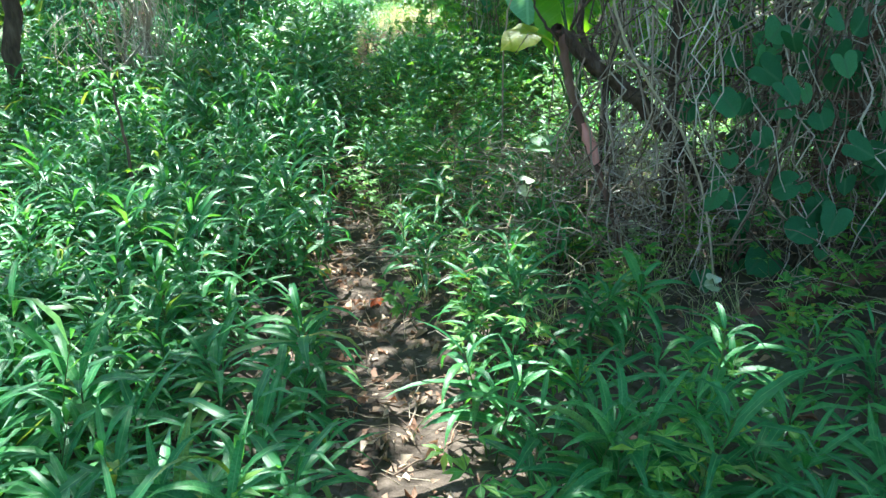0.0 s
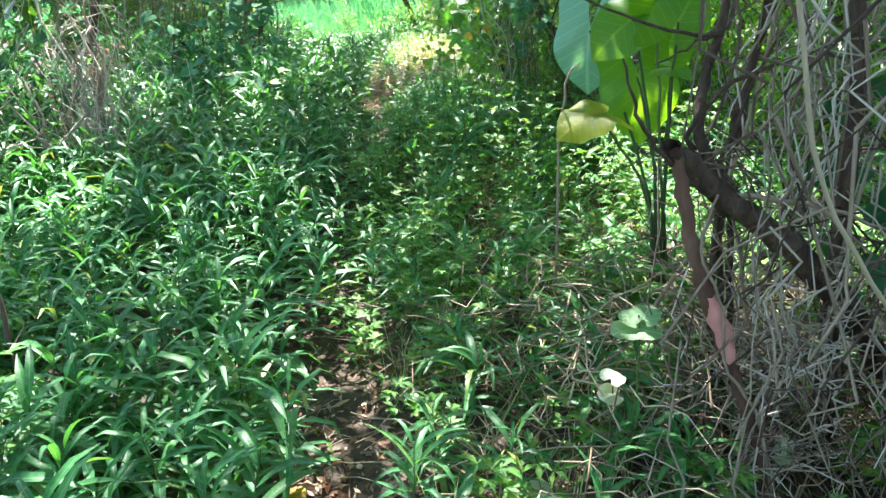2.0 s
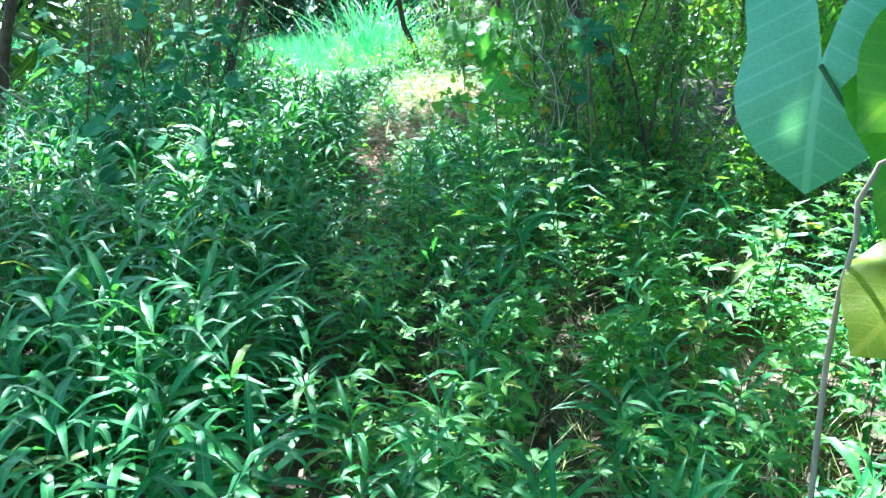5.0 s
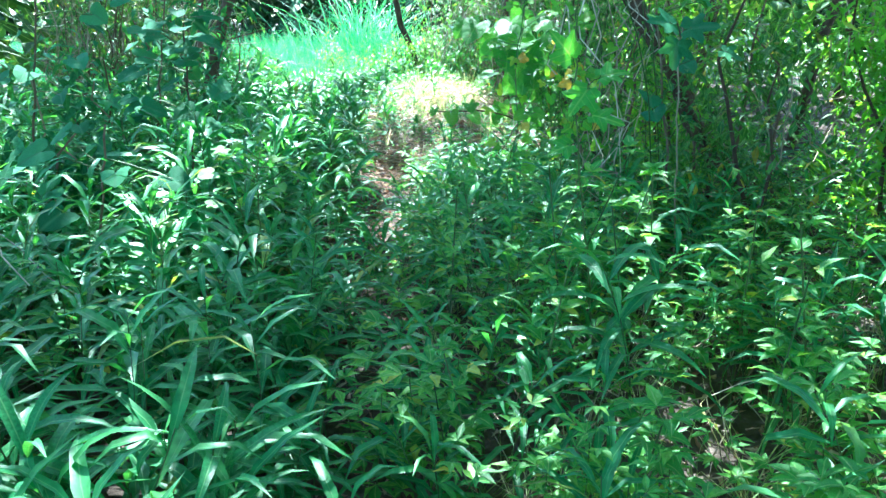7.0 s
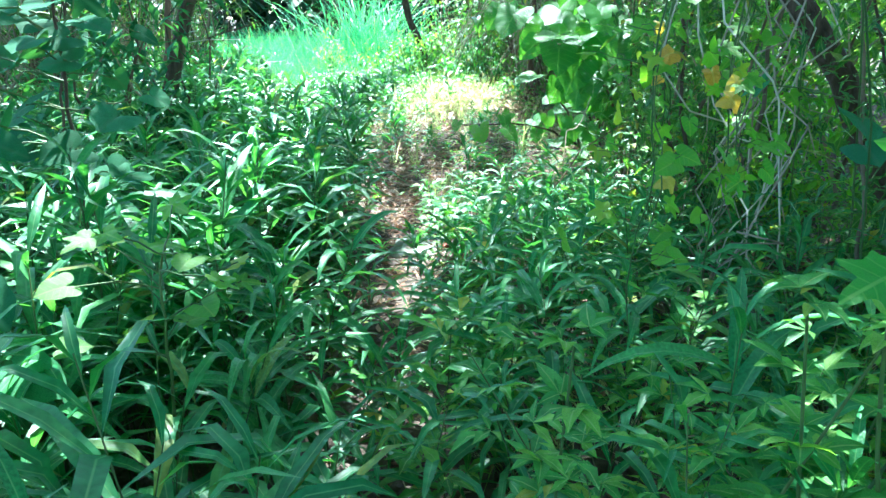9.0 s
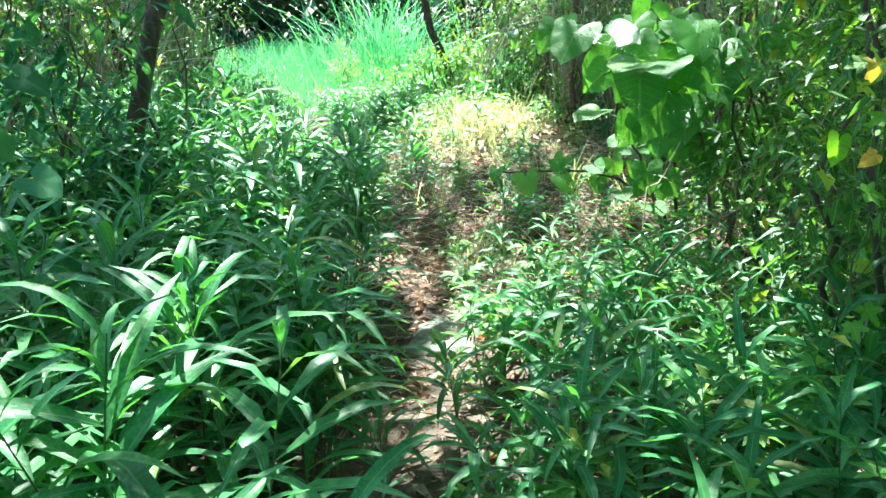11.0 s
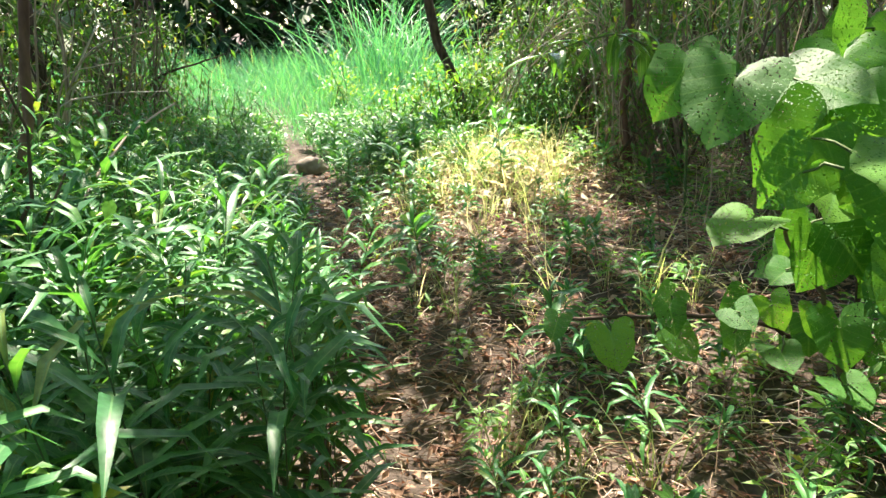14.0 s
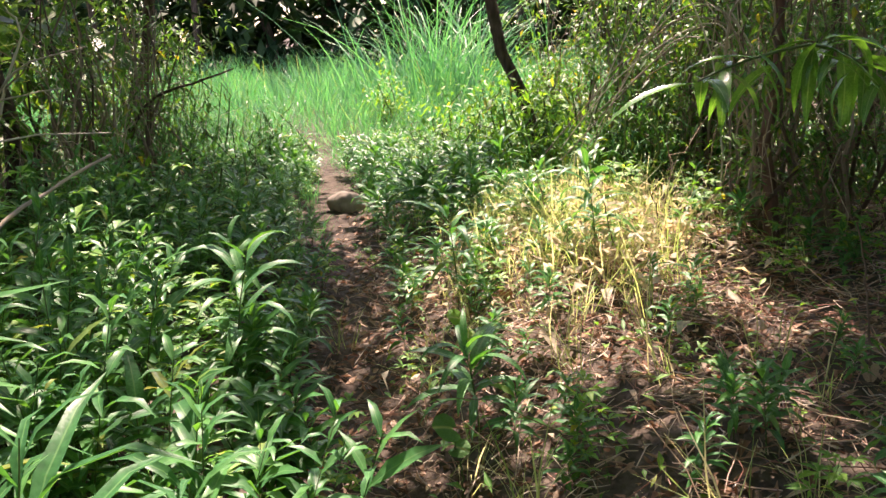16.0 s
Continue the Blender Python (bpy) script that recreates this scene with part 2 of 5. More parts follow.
def mesh_of(name, V, Q, UV, mats, MI=None):
    """A mesh of quads from arrays."""
    V, Q = np.asarray(V, np.float32), np.asarray(Q, np.int32)
    me = bpy.data.meshes.new(name)
    me.vertices.add(len(V))
    me.vertices.foreach_set("co", V.ravel())
    me.loops.add(Q.size)
    me.loops.foreach_set("vertex_index", Q.ravel())
    me.polygons.add(len(Q))
    me.polygons.foreach_set("loop_start", np.arange(len(Q), dtype=np.int32) * 4)
    if MI is not None:
        me.polygons.foreach_set("material_index", np.asarray(MI, np.int32))
    lay = me.uv_layers.new(name="UVMap")
    lay.data.foreach_set("uv", np.asarray(UV, np.float32)[Q.ravel()].ravel())
    for m in mats:
        me.materials.append(m)
    me.update(calc_edges=True)
    me.polygons.foreach_set("use_smooth", np.ones(len(Q), dtype=bool))
    return me


def join(parts):
    """Arrays (V, Q, UV, MI) laid into one."""
    V, Q, U, MI, n = [], [], [], [], 0
    for v, q, u, mi in parts:
        V.append(v), Q.append(q + n), U.append(u), MI.append(np.full(len(q), mi) if np.isscalar(mi) else mi)
        n += len(v)
    return np.concatenate(V), np.concatenate(Q), np.concatenate(U), np.concatenate(MI)


def moved(arr, m):
    """Arrays moved by a 4x4 array."""
    v, q, u, mi = arr
    return v @ m[:3, :3].T + m[:3, 3], q, u, mi


def rot(ax, ang):
    c, s = math.cos(ang), math.sin(ang)
    m = np.eye(4)
    i, j = {"x": (1, 2), "y": (2, 0), "z": (0, 1)}[ax]
    m[i, i], m[i, j], m[j, i], m[j, j] = c, -s, s, c
    return m


def shift(x, y, z):
    m = np.eye(4)
    m[:3, 3] = (x, y, z)
    return m


def grow(s):
    return np.diag((s, s, s, 1.0))


def lance(s):
    return np.sin(np.pi * np.clip(s, 0, 1) ** 0.75) ** 0.9


def ovate(s):
    return np.sin(np.pi * np.clip(s, 0, 1) ** 0.58)


def blade(w, rows, droop, fold, prof=lance, twist=0.0, mi=0, lift=0.0):
    """A leaf one unit long along +y, its face up, bending down by droop radians over its length."""
    s = np.linspace(0, 1, rows)
    ang = lift - droop * s ** 1.3
    dy, dz = np.cos(ang), np.sin(ang)
    y = np.concatenate([[0], np.cumsum((dy[1:] + dy[:-1]) / 2)]) / (rows - 1)
    z = np.concatenate([[0], np.cumsum((dz[1:] + dz[:-1]) / 2)]) / (rows - 1)
    h = np.maximum(w * prof(s), 0.004) / 2
    V = np.zeros((rows, 3, 3))
    tw = twist * s
    for k, sgn in enumerate((-1, 0, 1)):
        V[:, k, 0] = sgn * h * np.cos(tw)
        V[:, k, 1] = y - abs(sgn) * h * fold * np.sin(ang)
        V[:, k, 2] = z + abs(sgn) * h * fold * np.cos(ang) + sgn * h * np.sin(tw)
    U = np.stack([np.repeat(s, 3), np.tile([0, 0.5, 1.0], rows)], 1)
    Q = [(r * 3 + k, r * 3 + k + 1, r * 3 + k + 4, r * 3 + k + 3) for r in range(rows - 1) for k in (0, 1)]
    return V.reshape(-1, 3), np.array(Q), U, mi


def tube(points, radii, sides=5, mi=0, wob=0.0):
    """A tapering limb along points, closed at its tip by narrowing."""
    P = np.asarray(points, float)
    R = np.interp(np.linspace(0, 1, len(P)), np.linspace(0, 1, len(radii)), radii)
    T = np.gradient(P, axis=0)
    T /= np.linalg.norm(T, axis=1)[:, None] + 1e-9
    ref = np.array([0.31, 0.95, 0.05]) if abs(T[:, 2]).mean() > 0.6 else np.array([0.05, 0.1, 1.0])
    A = np.cross(T, ref)
    A /= np.linalg.norm(A, axis=1)[:, None] + 1e-9
    B = np.cross(T, A)
    a = np.linspace(0, 2 * np.pi, sides, endpoint=False)
    rr = R[:, None] * (1 + wob * rng.normal(size=(len(P), sides)))
    V = P[:, None] + rr[..., None] * (np.cos(a)[None, :, None] * A[:, None] + np.sin(a)[None, :, None] * B[:, None])
    U = np.stack(np.broadcast_arrays(np.linspace(0, 1, len(P))[:, None], (a / 6.3)[None]), -1).reshape(-1, 2)
    Q = [(r * sides + k, r * sides + (k + 1) % sides, (r + 1) * sides + (k + 1) % sides, (r + 1) * sides + k) for r in range(len(P) - 1) for k in range(sides)]
    return V.reshape(-1, 3), np.array(Q), U, mi


def wander(a, b, n=8, amount=0.05, sag=0.0):
    """A wandering line from a to b."""
    a, b = np.asarray(a, float), np.asarray(b, float)
    s = np.linspace(0, 1, n)
    off = np.cumsum(rng.normal(size=(n, 3)), 0) * amount / math.sqrt(n)
    off -= off[0] + (off[-1] - off[0]) * s[:, None]
    P = a + (b - a) * s[:, None] + off
    P[:, 2] -= sag * 4 * s * (1 - s)
    return P


def disc_leaf(outline, rings=4, cup=0.1, wave=0.04, seed=0, mi=0):
    """A broad blade, its stalk at the origin, tip towards +y, by an outline of (angle -> radius)."""
    g = np.random.default_rng(seed)
    n = 34
    a = np.linspace(-np.pi, np.pi, n, endpoint=False)
    r = outline(a)
    ph = g.uniform(0, 6.28, 3)
    V, U = [], []
    wid = np.max(np.abs(r * np.sin(a)))
    for k in range(rings + 1):
        f = max(k / rings, 0.015)
        x, y = f * r * np.sin(a), f * r * np.cos(a)
        z = -cup * (y * y) + 0.12 * np.abs(x) - 0.6 * cup * x * x + wave * f * f * (np.sin(3 * a + ph[0]) + 0.6 * np.sin(7 * a + ph[1]))
        V.append(np.stack([x, y, z], 1))
        U.append(np.stack([y, 0.5 + x / (2 * wid)], 1))
    Q = [(k * n + i, k * n + (i + 1) % n, (k + 1) * n + (i + 1) % n, (k + 1) * n + i) for k in range(rings) for i in range(n)]
    return np.concatenate(V), np.array(Q), np.concatenate(U), mi


def heart(a):
    c = np.abs(a) / np.pi
    return (1.0 - 0.62 * c ** 0.55 + 0.32 * np.exp(-((c - 0.72) / 0.17) ** 2)) * np.where(c > 0.93, 0.3 + 0.7 * (1 - c) / 0.07, 1.0) * (1 + 0.012 * np.sin(26 * a))


def arrow(a):
    c = np.abs(a) / np.pi
    return (1.0 - 0.6 * c ** 0.6 + 0.5 * np.exp(-((c - 0.8) / 0.13) ** 2)) * np.where(c > 0.93, 0.15 + 0.85 * (1 - c) / 0.07, 1.0) * (1 + 0.02 * np.sin(17 * a))


def lobed(a):
    b = np.abs(a)
    r = 0.42 + 0.58 * np.exp(-(b / 0.32) ** 2) + 0.40 * np.exp(-((b - 1.05) / 0.26) ** 2) + 0.16 * np.exp(-((b - 2.0) / 0.3) ** 2)
    return r * np.where(b > 2.9, 0.5, 1.0) * (1 + 0.04 * np.sin(19 * a))


def rounded(a):
    c = np.abs(a) / np.pi
    return (0.72 - 0.08 * c) * np.where(c > 0.93, 0.4, 1.0) * (1 + 0.02 * np.sin(9 * a))


def part(name, arr, mats, parent=None, label="", at=None):
    """One mesh object from arrays under a thing or a part."""
    v, q, u, mi = arr
    ob = new(name, mesh_of(name, v, q, u, mats, np.full(len(q), mi) if np.isscalar(mi) else mi))
    if parent is not None:
        ob.parent = parent
    if at is not None:
        ob.matrix_basis = at
    if label:
        ob["label"] = label
    return ob


def shared(name, me, parent, m):
    ob = new(name, me)
    ob.parent = parent
    ob.matrix_basis = Matrix(m.tolist())
    return ob


def thing(name, x, y, z=0.0):
    ob = new(name)
    ob.empty_display_size = 0.1
    ob.location = (x, y, z)
    return ob


# ---- the ground ----
TRAIL_Y = [-30, 0, 2.2, 3.1, 4.6, 5.8, 6.5, 8.4, 10, 11.5, 12.4, 13.3, 14.5, 16, 17.7, 19, 21.1, 25, 60]
TRAIL_X = [0.3, 0.1, -0.16, -0.36, -0.70, -0.82, -0.91, -0.97, -1.05, -1.09, -1.22, -1.38, -1.78, -2.16, -2.66, -2.98, -3.7, -5.2, -20]


def trail(y):
    return np.interp(y, TRAIL_Y, TRAIL_X)


def height(x, y):
    """The ground: a slight hollow along the trail, hummocks, a low bank and mound in the clearing."""
    x, y = np.asarray(x, float), np.asarray(y, float)
    d = np.abs(x - trail(y))
    h = 0.07 * np.clip(d / 0.6, 0, 1) ** 2
    h = h + 0.03 * np.sin(2.1 * x + 0.7 * y) * np.sin(1.3 * y - 0.5 * x) + 0.02 * np.sin(5.2 * x + 1.1) * np.sin(4.3 * y)
    h = h + 0.10 * np.exp(-((x + 0.8) / 0.7) ** 2 - ((y - 16.5) / 1.0) ** 2) + 0.24 * np.clip((x - trail(y) - 0.25) / 0.9, 0, 1) * np.interp(y, [12, 13.8, 17.5, 19.5], [0, 1, 1, 0]) + 0.15 * np.clip((x - 1.2) / 2, 0, 1) + 0.1 * np.clip((-x - 3.2) / 2, 0, 1)
    far = np.clip((np.hypot(x, y - 10) - 22) / 20, 0, 1)
    return (h - 0.04) * (1 - far)


gx = np.concatenate([[-600, -200, -80, -40, -25, -16, -11, -8], np.arange(-6, 5.01, 0.11), [6, 8, 11, 16, 25, 40, 80, 200, 600]])
gy = np.concatenate([[-600, -200, -80, -40, -20, -10, -6, -4], np.arange(-3, 22.01, 0.11), np.arange(22.5, 36, 0.8), [40, 50, 70, 110, 200, 400, 600]])
GX, GY = np.meshgrid(gx, gy)
GZ = height(GX, GY)
near = (np.abs(GX + 0.5) < 5.4) & (np.abs(GY - 9.5) < 12.4)
GZ = GZ + near * rng.normal(size=GZ.shape) * 0.012
nx = len(gx)
gq = (np.arange(len(gy) - 1)[:, None] * nx + np.arange(nx - 1)[None]).ravel()
ground = part("ground", (np.stack([GX, GY, GZ], -1).reshape(-1, 3), np.stack([gq, gq + 1, gq + nx + 1, gq + nx], 1), np.stack([GX, GY], -1).reshape(-1, 2), 0), [M_SOIL])
tagged(ground, "brown forest soil with a narrow trodden trail", "ground", kind="structure")

# ---- herbs ----
WILLOW = [blade(w, 7, d, 0.35, lance, tw, 0, 0.0) for w, d, tw in ((0.115, 1.4, 0.2), (0.10, 1.8, -0.3), (0.13, 1.1, 0.0), (0.12, 2.1, 0.4), (0.10, 0.8, -0.2), (0.115, 1.6, 0.5))]
WILLOW_FAR = [blade(w, 4, d, 0.3, lance, tw, 0, 0.0) for w, d, tw in ((0.11, 1.5, 0.2), (0.10, 1.9, -0.3), (0.12, 1.2, 0.0), (0.115, 2.2, 0.4), (0.095, 0.9, -0.2), (0.11, 1.7, 0.5))]
SHORT_FAR = [blade(w, 4, d, 0.3, lance, tw, 0, 0.0) for w, d, tw in ((0.2, 1.2, 0.2), (0.18, 1.6, -0.3), (0.23, 0.9, 0.0), (0.21, 1.8, 0.4), (0.17, 0.7, -0.2), (0.2, 1.4, 0.5))]
OVATE = [blade(w, 5, d, 0.3, ovate, tw, 0, 0.1) for w, d, tw in ((0.44, 0.7, 0.1), (0.5, 1.0, -0.2), (0.4, 0.4, 0.2))]
OVATE_FAR = [blade(w, 3, d, 0.3, ovate, tw, 0, 0.1) for w, d, tw in ((0.40, 0.7, 0.1), (0.44, 1.0, -0.2), (0.36, 0.4, 0.2))]


def willow_recipe(g, h, leaf=0.0):
    """Stem line and leaves (kind, matrix) of one willow-leaved herb of height h."""
    lean = g.normal(size=2) * 0.10 * h
    long_leaf = leaf or np.interp(h, [0.3, 0.46, 0.6, 0.85], [1.0, 1.08, 1.28, 1.4])
    s = np.linspace(0, 1, 5)
    P = np.stack([lean[0] * s ** 2, lean[1] * s ** 2, h * s], 1)
    leaves = []
    n = int(g.integers(16, 22)) + (5 if leaf else 0)
    az = g.uniform(0, 6.28)
    for i in range(n):
        f = 0.36 + 0.64 * (i + 0.5) / n
        az += 2.4 + g.normal() * 0.25
        p = [np.interp(f, s, P[:, k]) for k in range(3)]
        L = long_leaf * g.uniform(0.18, 0.29) * (1.0 - 0.45 * max(0, f - 0.8) / 0.2) * (0.75 + 0.35 * f)
        el = 0.25 + 0.85 * f ** 2 + g.normal() * 0.15
        leaves.append((int(g.integers(6)), shift(*p) @ rot("z", az) @ rot("x", el) @ rot("y", g.normal() * 0.25) @ grow(L)))
    return P, leaves


def broad_recipe(g, h):
    """A light green herb with opposite leaves of five leaflets."""
    lean = g.normal(size=2) * 0.2 * h
    s = np.linspace(0, 1, 5)
    P = np.stack([lean[0] * s, lean[1] * s, h * s], 1)
    leaves = []
    az = g.uniform(0, 6.28)
    nodes = 5
    for i in range(nodes):
        f = 0.35 + 0.65 * (i + 1) / nodes
        az += 1.57 + g.normal() * 0.2
        p = [np.interp(f, s, P[:, k]) for k in range(3)]
        for side in (0, math.pi):
            out = g.uniform(0.03, 0.08) * (1.15 - 0.5 * f)
            base = shift(*p) @ rot("z", az + side) @ rot("x", g.uniform(0.1, 0.5)) @ shift(0, out, 0)
            for turn in (0, 0.75, -0.75, 1.6, -1.6):
                L = g.uniform(0.06, 0.10) * (1.0, 0.85, 0.6)[int(abs(turn) / 0.7)] * (1.15 - 0.3 * f)
                leaves.append((int(g.integers(3)), base @ rot("z", turn + g.normal() * 0.1) @ rot("x", g.normal() * 0.15) @ grow(L)))
    return P, leaves


def as_template(recipe, bank, stem_r):
    P, leaves = recipe
    return join([moved(bank[k], m) for k, m in leaves] + [tube(P, [stem_r, stem_r * 0.45], 3, 1)])


def scatter(templates, X, Y, Z, S, g, tilt=0.12):
    """Copies of templates laid at the places, turned at random, joined into one."""
    pick = g.integers(len(templates), size=len(X))
    out = []
    for k, (v, q, u, mi) in enumerate(templates):
        i = np.nonzero(pick == k)[0]
        if not len(i):
            continue
        a = g.uniform(0, 6.283, len(i))
        c, s = np.cos(a)[:, None], np.sin(a)[:, None]
        tx, ty = g.normal(size=(2, len(i), 1)) * tilt
        sc = S[i][:, None]
        vx, vy, vz = v[None, :, 0], v[None, :, 1], v[None, :, 2]
        W = np.stack([(c * vx - s * vy + tx * vz) * sc + X[i][:, None], (s * vx + c * vy + ty * vz) * sc + Y[i][:, None], vz * sc + Z[i][:, None]], -1)
        qq = q[None] + (np.arange(len(i)) * len(v))[:, None, None]
        out.append((W.reshape(-1, 3), qq.reshape(-1, 4), np.tile(u, (len(i), 1)), np.tile(np.full(len(q), mi) if np.isscalar(mi) else mi, len(i))))
    return join(out)


def lay_points(g, n, x0, x1, y0, y1, keep):
    X, Y = g.uniform(x0, x1, n), g.uniform(y0, y1, n)
    k = g.uniform(size=n) < keep(X, Y)
    return X[k], Y[k]


def left_h(y):
    return np.interp(y, [-3, 1, 2.5, 5, 6.5, 8, 11.5, 13, 14.5, 16, 19, 23], [0.5, 0.5, 0.42, 0.5, 0.68, 0.8, 0.84, 0.76, 0.42, 0.32, 0.26, 0.5])


def right_h(y):
    return np.interp(y, [-3, 1, 3, 4.5, 6, 7.5, 9.5, 11, 12, 15, 17, 19, 23], [0.42, 0.42, 0.4, 0.34, 0.44, 0.68, 0.66, 0.45, 0.26, 0.22, 0.36, 0.5, 0.5])


def trail_half(y):
    return np.interp(y, [-3, 2, 4, 5.5, 9, 10, 13, 16, 19, 22], [0.16, 0.2, 0.1, 0.02, 0.02, 0.09, 0.16, 0.12, 0.2, 0.04])


def walk_line(y):
    """The line that feet keep to, a little beside the worn trail: herbs stay low on it."""
    return np.interp(y, [0, 1.4, 3.1, 4.8, 7.1, 8.8, 10.4, 11.8], [0, -0.06, -0.21, -0.58, -0.86, -0.85, -0.93, -1.06])


def clear_of_trail(X, Y):
    return np.clip((np.abs(X - trail(Y)) - trail_half(Y)) / 0.12, 0, 1)


def willow_keep(X, Y):
    d = X - trail(Y)
    dens = np.where(d < 0, 1.0, np.interp(Y, [-3, 1.5, 3, 4.2, 6.8, 8, 9, 10.5, 12, 14.5, 15.2, 17.5, 19, 22], [0.8, 0.7, 0.4, 0.35, 0.35, 0.3, 0.65, 0.5, 0.2, 0.24, 0.3, 0.25, 0.6, 0.7]))
    dens = np.where(d > 1.6, dens * 0.4, dens)
    dens = np.where((X > 0.75) & (Y > 2.3) & (Y < 4.8), dens * 0.25, dens)
    dens = np.where((d < 0) & (d > -0.8) & (Y > 13.4) & (Y < 16.2), dens * 0.5, dens)
    dens = np.where((np.abs(d) < 0.45) & (Y > 2.0) & (Y < 3.6), dens * 0.45, dens)
    return dens * clear_of_trail(X, Y) * (np.hypot(X + 2.9, (Y - 18.8) * 0.6) > 0.4) * (np.hypot(X + 0.98, Y - 11.45) > 0.34)


def broad_keep(X, Y):
    d = X - trail(Y)
    mound = 1 - 0.85 * np.exp(-((X + 0.6) / 0.8) ** 2 - ((Y - 15.6) / 1.2) ** 2)
    right = np.interp(Y, [-3, 2, 3.8, 4.8, 7, 8.5, 9.5, 11, 12, 15, 17, 22], [0.15, 0.2, 0.4, 1.0, 1.0, 1.0, 0.35, 0.3, 0.22, 0.16, 0.2, 0.5])
    left = np.interp(Y, [-3, 5, 6, 8, 12, 16, 22], [0.08, 0.06, 0.06, 0.12, 0.2, 0.5, 0.6])
    return np.where(d < 0, left, right) * clear_of_trail(X, Y) * mound * (np.hypot(X + 2.9, (Y - 18.8) * 0.6) > 0.4)


g = np.random.default_rng(11)
# the leaves stay true to size, so every height has its own set of plants
WILLOW_SETS, BROAD_SETS, SHORT_SETS = {}, {}, {}
for hh in (0.3, 0.45, 0.6, 0.8):
    WILLOW_SETS[hh] = [willow_recipe(g, hh * k) for k in (0.9, 1.0, 1.0, 1.08, 1.15)]
for hh in (0.3, 0.6, 0.9):
    SHORT_SETS[hh] = [willow_recipe(g, hh * k, 0.68) for k in (0.9, 1.0, 1.05, 1.15)]
for hh in (0.25, 0.4, 0.65):
    BROAD_SETS[hh] = [broad_recipe(g, hh * k) for k in (0.85, 1.0, 1.05, 1.15)]


def by_height(X, Y, fun_l, fun_r):
    away = trail(Y) - X
    rise = np.clip((away - 0.45) / 0.8, 0, 1) * np.interp(Y, [12.5, 14, 16.5, 19], [0.0, 0.5, 0.55, 0.2])
    return np.where(away > 0, fun_l(Y) + rise, fun_r(Y))


def herb_field(name, label, sets, bank, mats, X, Y, stem_r):
    H = by_height(X, Y, left_h, right_h) * g.uniform(0.72, 1.12, len(X))
    H = np.where(np.abs(X - walk_line(Y)) < 0.3, np.minimum(H, 0.5), H)
    keys = np.array(sorted(sets))
    pick = np.abs(H[:, None] - keys[None]).argmin(1)
    arrs = []
    for k, hh in enumerate(keys):
        i = pick == k
        if i.any():
            arrs.append(scatter([as_template(r, bank, stem_r) for r in sets[hh]], X[i], Y[i], height(X[i], Y[i]) - 0.01, H[i] / hh, g))
    ob = part(name, join(arrs), mats)
    tagged(ob, label, "undergrowth", kind="stuff")
    return ob


# plants of their own beside the trail; the mass beyond is joined
WX, WY = lay_points(g, 6300, -4.3, 2.6, -1.2, 21.0, willow_keep)
BX, BY = lay_points(g, 3700, -3.6, 3.0, -1.0, 20.5, broad_keep)


def single_out(X, Y, n, reach):
    d = np.abs(X - trail(Y) - 0.15)
    near_i = np.nonzero((d < reach) & (Y > 1.2) & (Y < 13.1))[0]
    near_i = near_i[np.argsort(d[near_i])][::max(1, len(near_i) // n)][:n]
    mask = np.zeros(len(X), bool)
    mask[near_i] = True
    return mask


w_single = single_out(WX, WY, 130, 1.1)
b_single = single_out(BX, BY, 20, 1.3)
herb_field("willow_leaved_undergrowth", "dense knee-high green herbs with long narrow drooping leaves", WILLOW_SETS, WILLOW_FAR, [M_HERB, M_STEM], WX[~w_single & (WY < 13.1)], WY[~w_single & (WY < 13.1)], 0.0035)
herb_field("short_leaved_undergrowth", "bushy green herbs with short lance-shaped leaves by the clearing", SHORT_SETS, SHORT_FAR, [M_HERB, M_STEM], WX[~w_single & (WY >= 13.1)], WY[~w_single & (WY >= 13.1)], 0.0035)
herb_field("leafy_undergrowth", "light green weeds with small five-part leaves", BROAD_SETS, OVATE_FAR, [M_LIGHT, M_STEM], BX[~b_single], BY[~b_single], 0.0025)


def herb_things(name, label, group, sets, bank_meshes, mask, X, Y, stem_r):
    keys = np.array(sorted(sets))
    stems = {}
    for x, y in zip(X[mask], Y[mask]):
        H = float(by_height(np.array([x]), np.array([y]), left_h, right_h)[0] * g.uniform(0.8, 1.1))
        H = min(H, 0.5) if abs(x - walk_line(y)) < 0.3 else H
        hh = keys[np.abs(H - keys).argmin()]
        k = int(g.integers(len(sets[hh])))
        P, leaves = sets[hh][k]
        if (hh, k) not in stems:
            v, q, u, mi = tube(P, [stem_r, stem_r * 0.45], 5)
            stems[hh, k] = mesh_of("stem", v, q, u, [M_STEM])
        herb = thing(name, x, y, float(height(x, y)) - 0.01)
        herb.rotation_euler = (g.normal() * 0.1, g.normal() * 0.1, g.uniform(0, 6.28))
        herb.scale = (H / hh,) * 3
        tagged(herb, label, "herb", group)
        shared("stem", stems[hh, k], herb, np.eye(4))
        for kind, m in leaves:
            shared("leaf", bank_meshes[kind], herb, m)


WILLOW_ME = [mesh_of("willow_leaf", v, q, u, [M_HERB]) for v, q, u, mi in WILLOW]
OVATE_ME = [mesh_of("leaflet", v, q, u, [M_LIGHT]) for v, q, u, mi in OVATE]
herb_things("willow_leaved_herb", "upright green herb with long narrow drooping leaves beside the trail", "herbs along the trail", WILLOW_SETS, WILLOW_ME, w_single, WX, WY, 0.0035)
herb_things("three_leaved_herb", "light green weed with toothed leaflets beside the trail", "weeds along the trail", BROAD_SETS, OVATE_ME, b_single, BX, BY, 0.0025)

# ---- grass ----


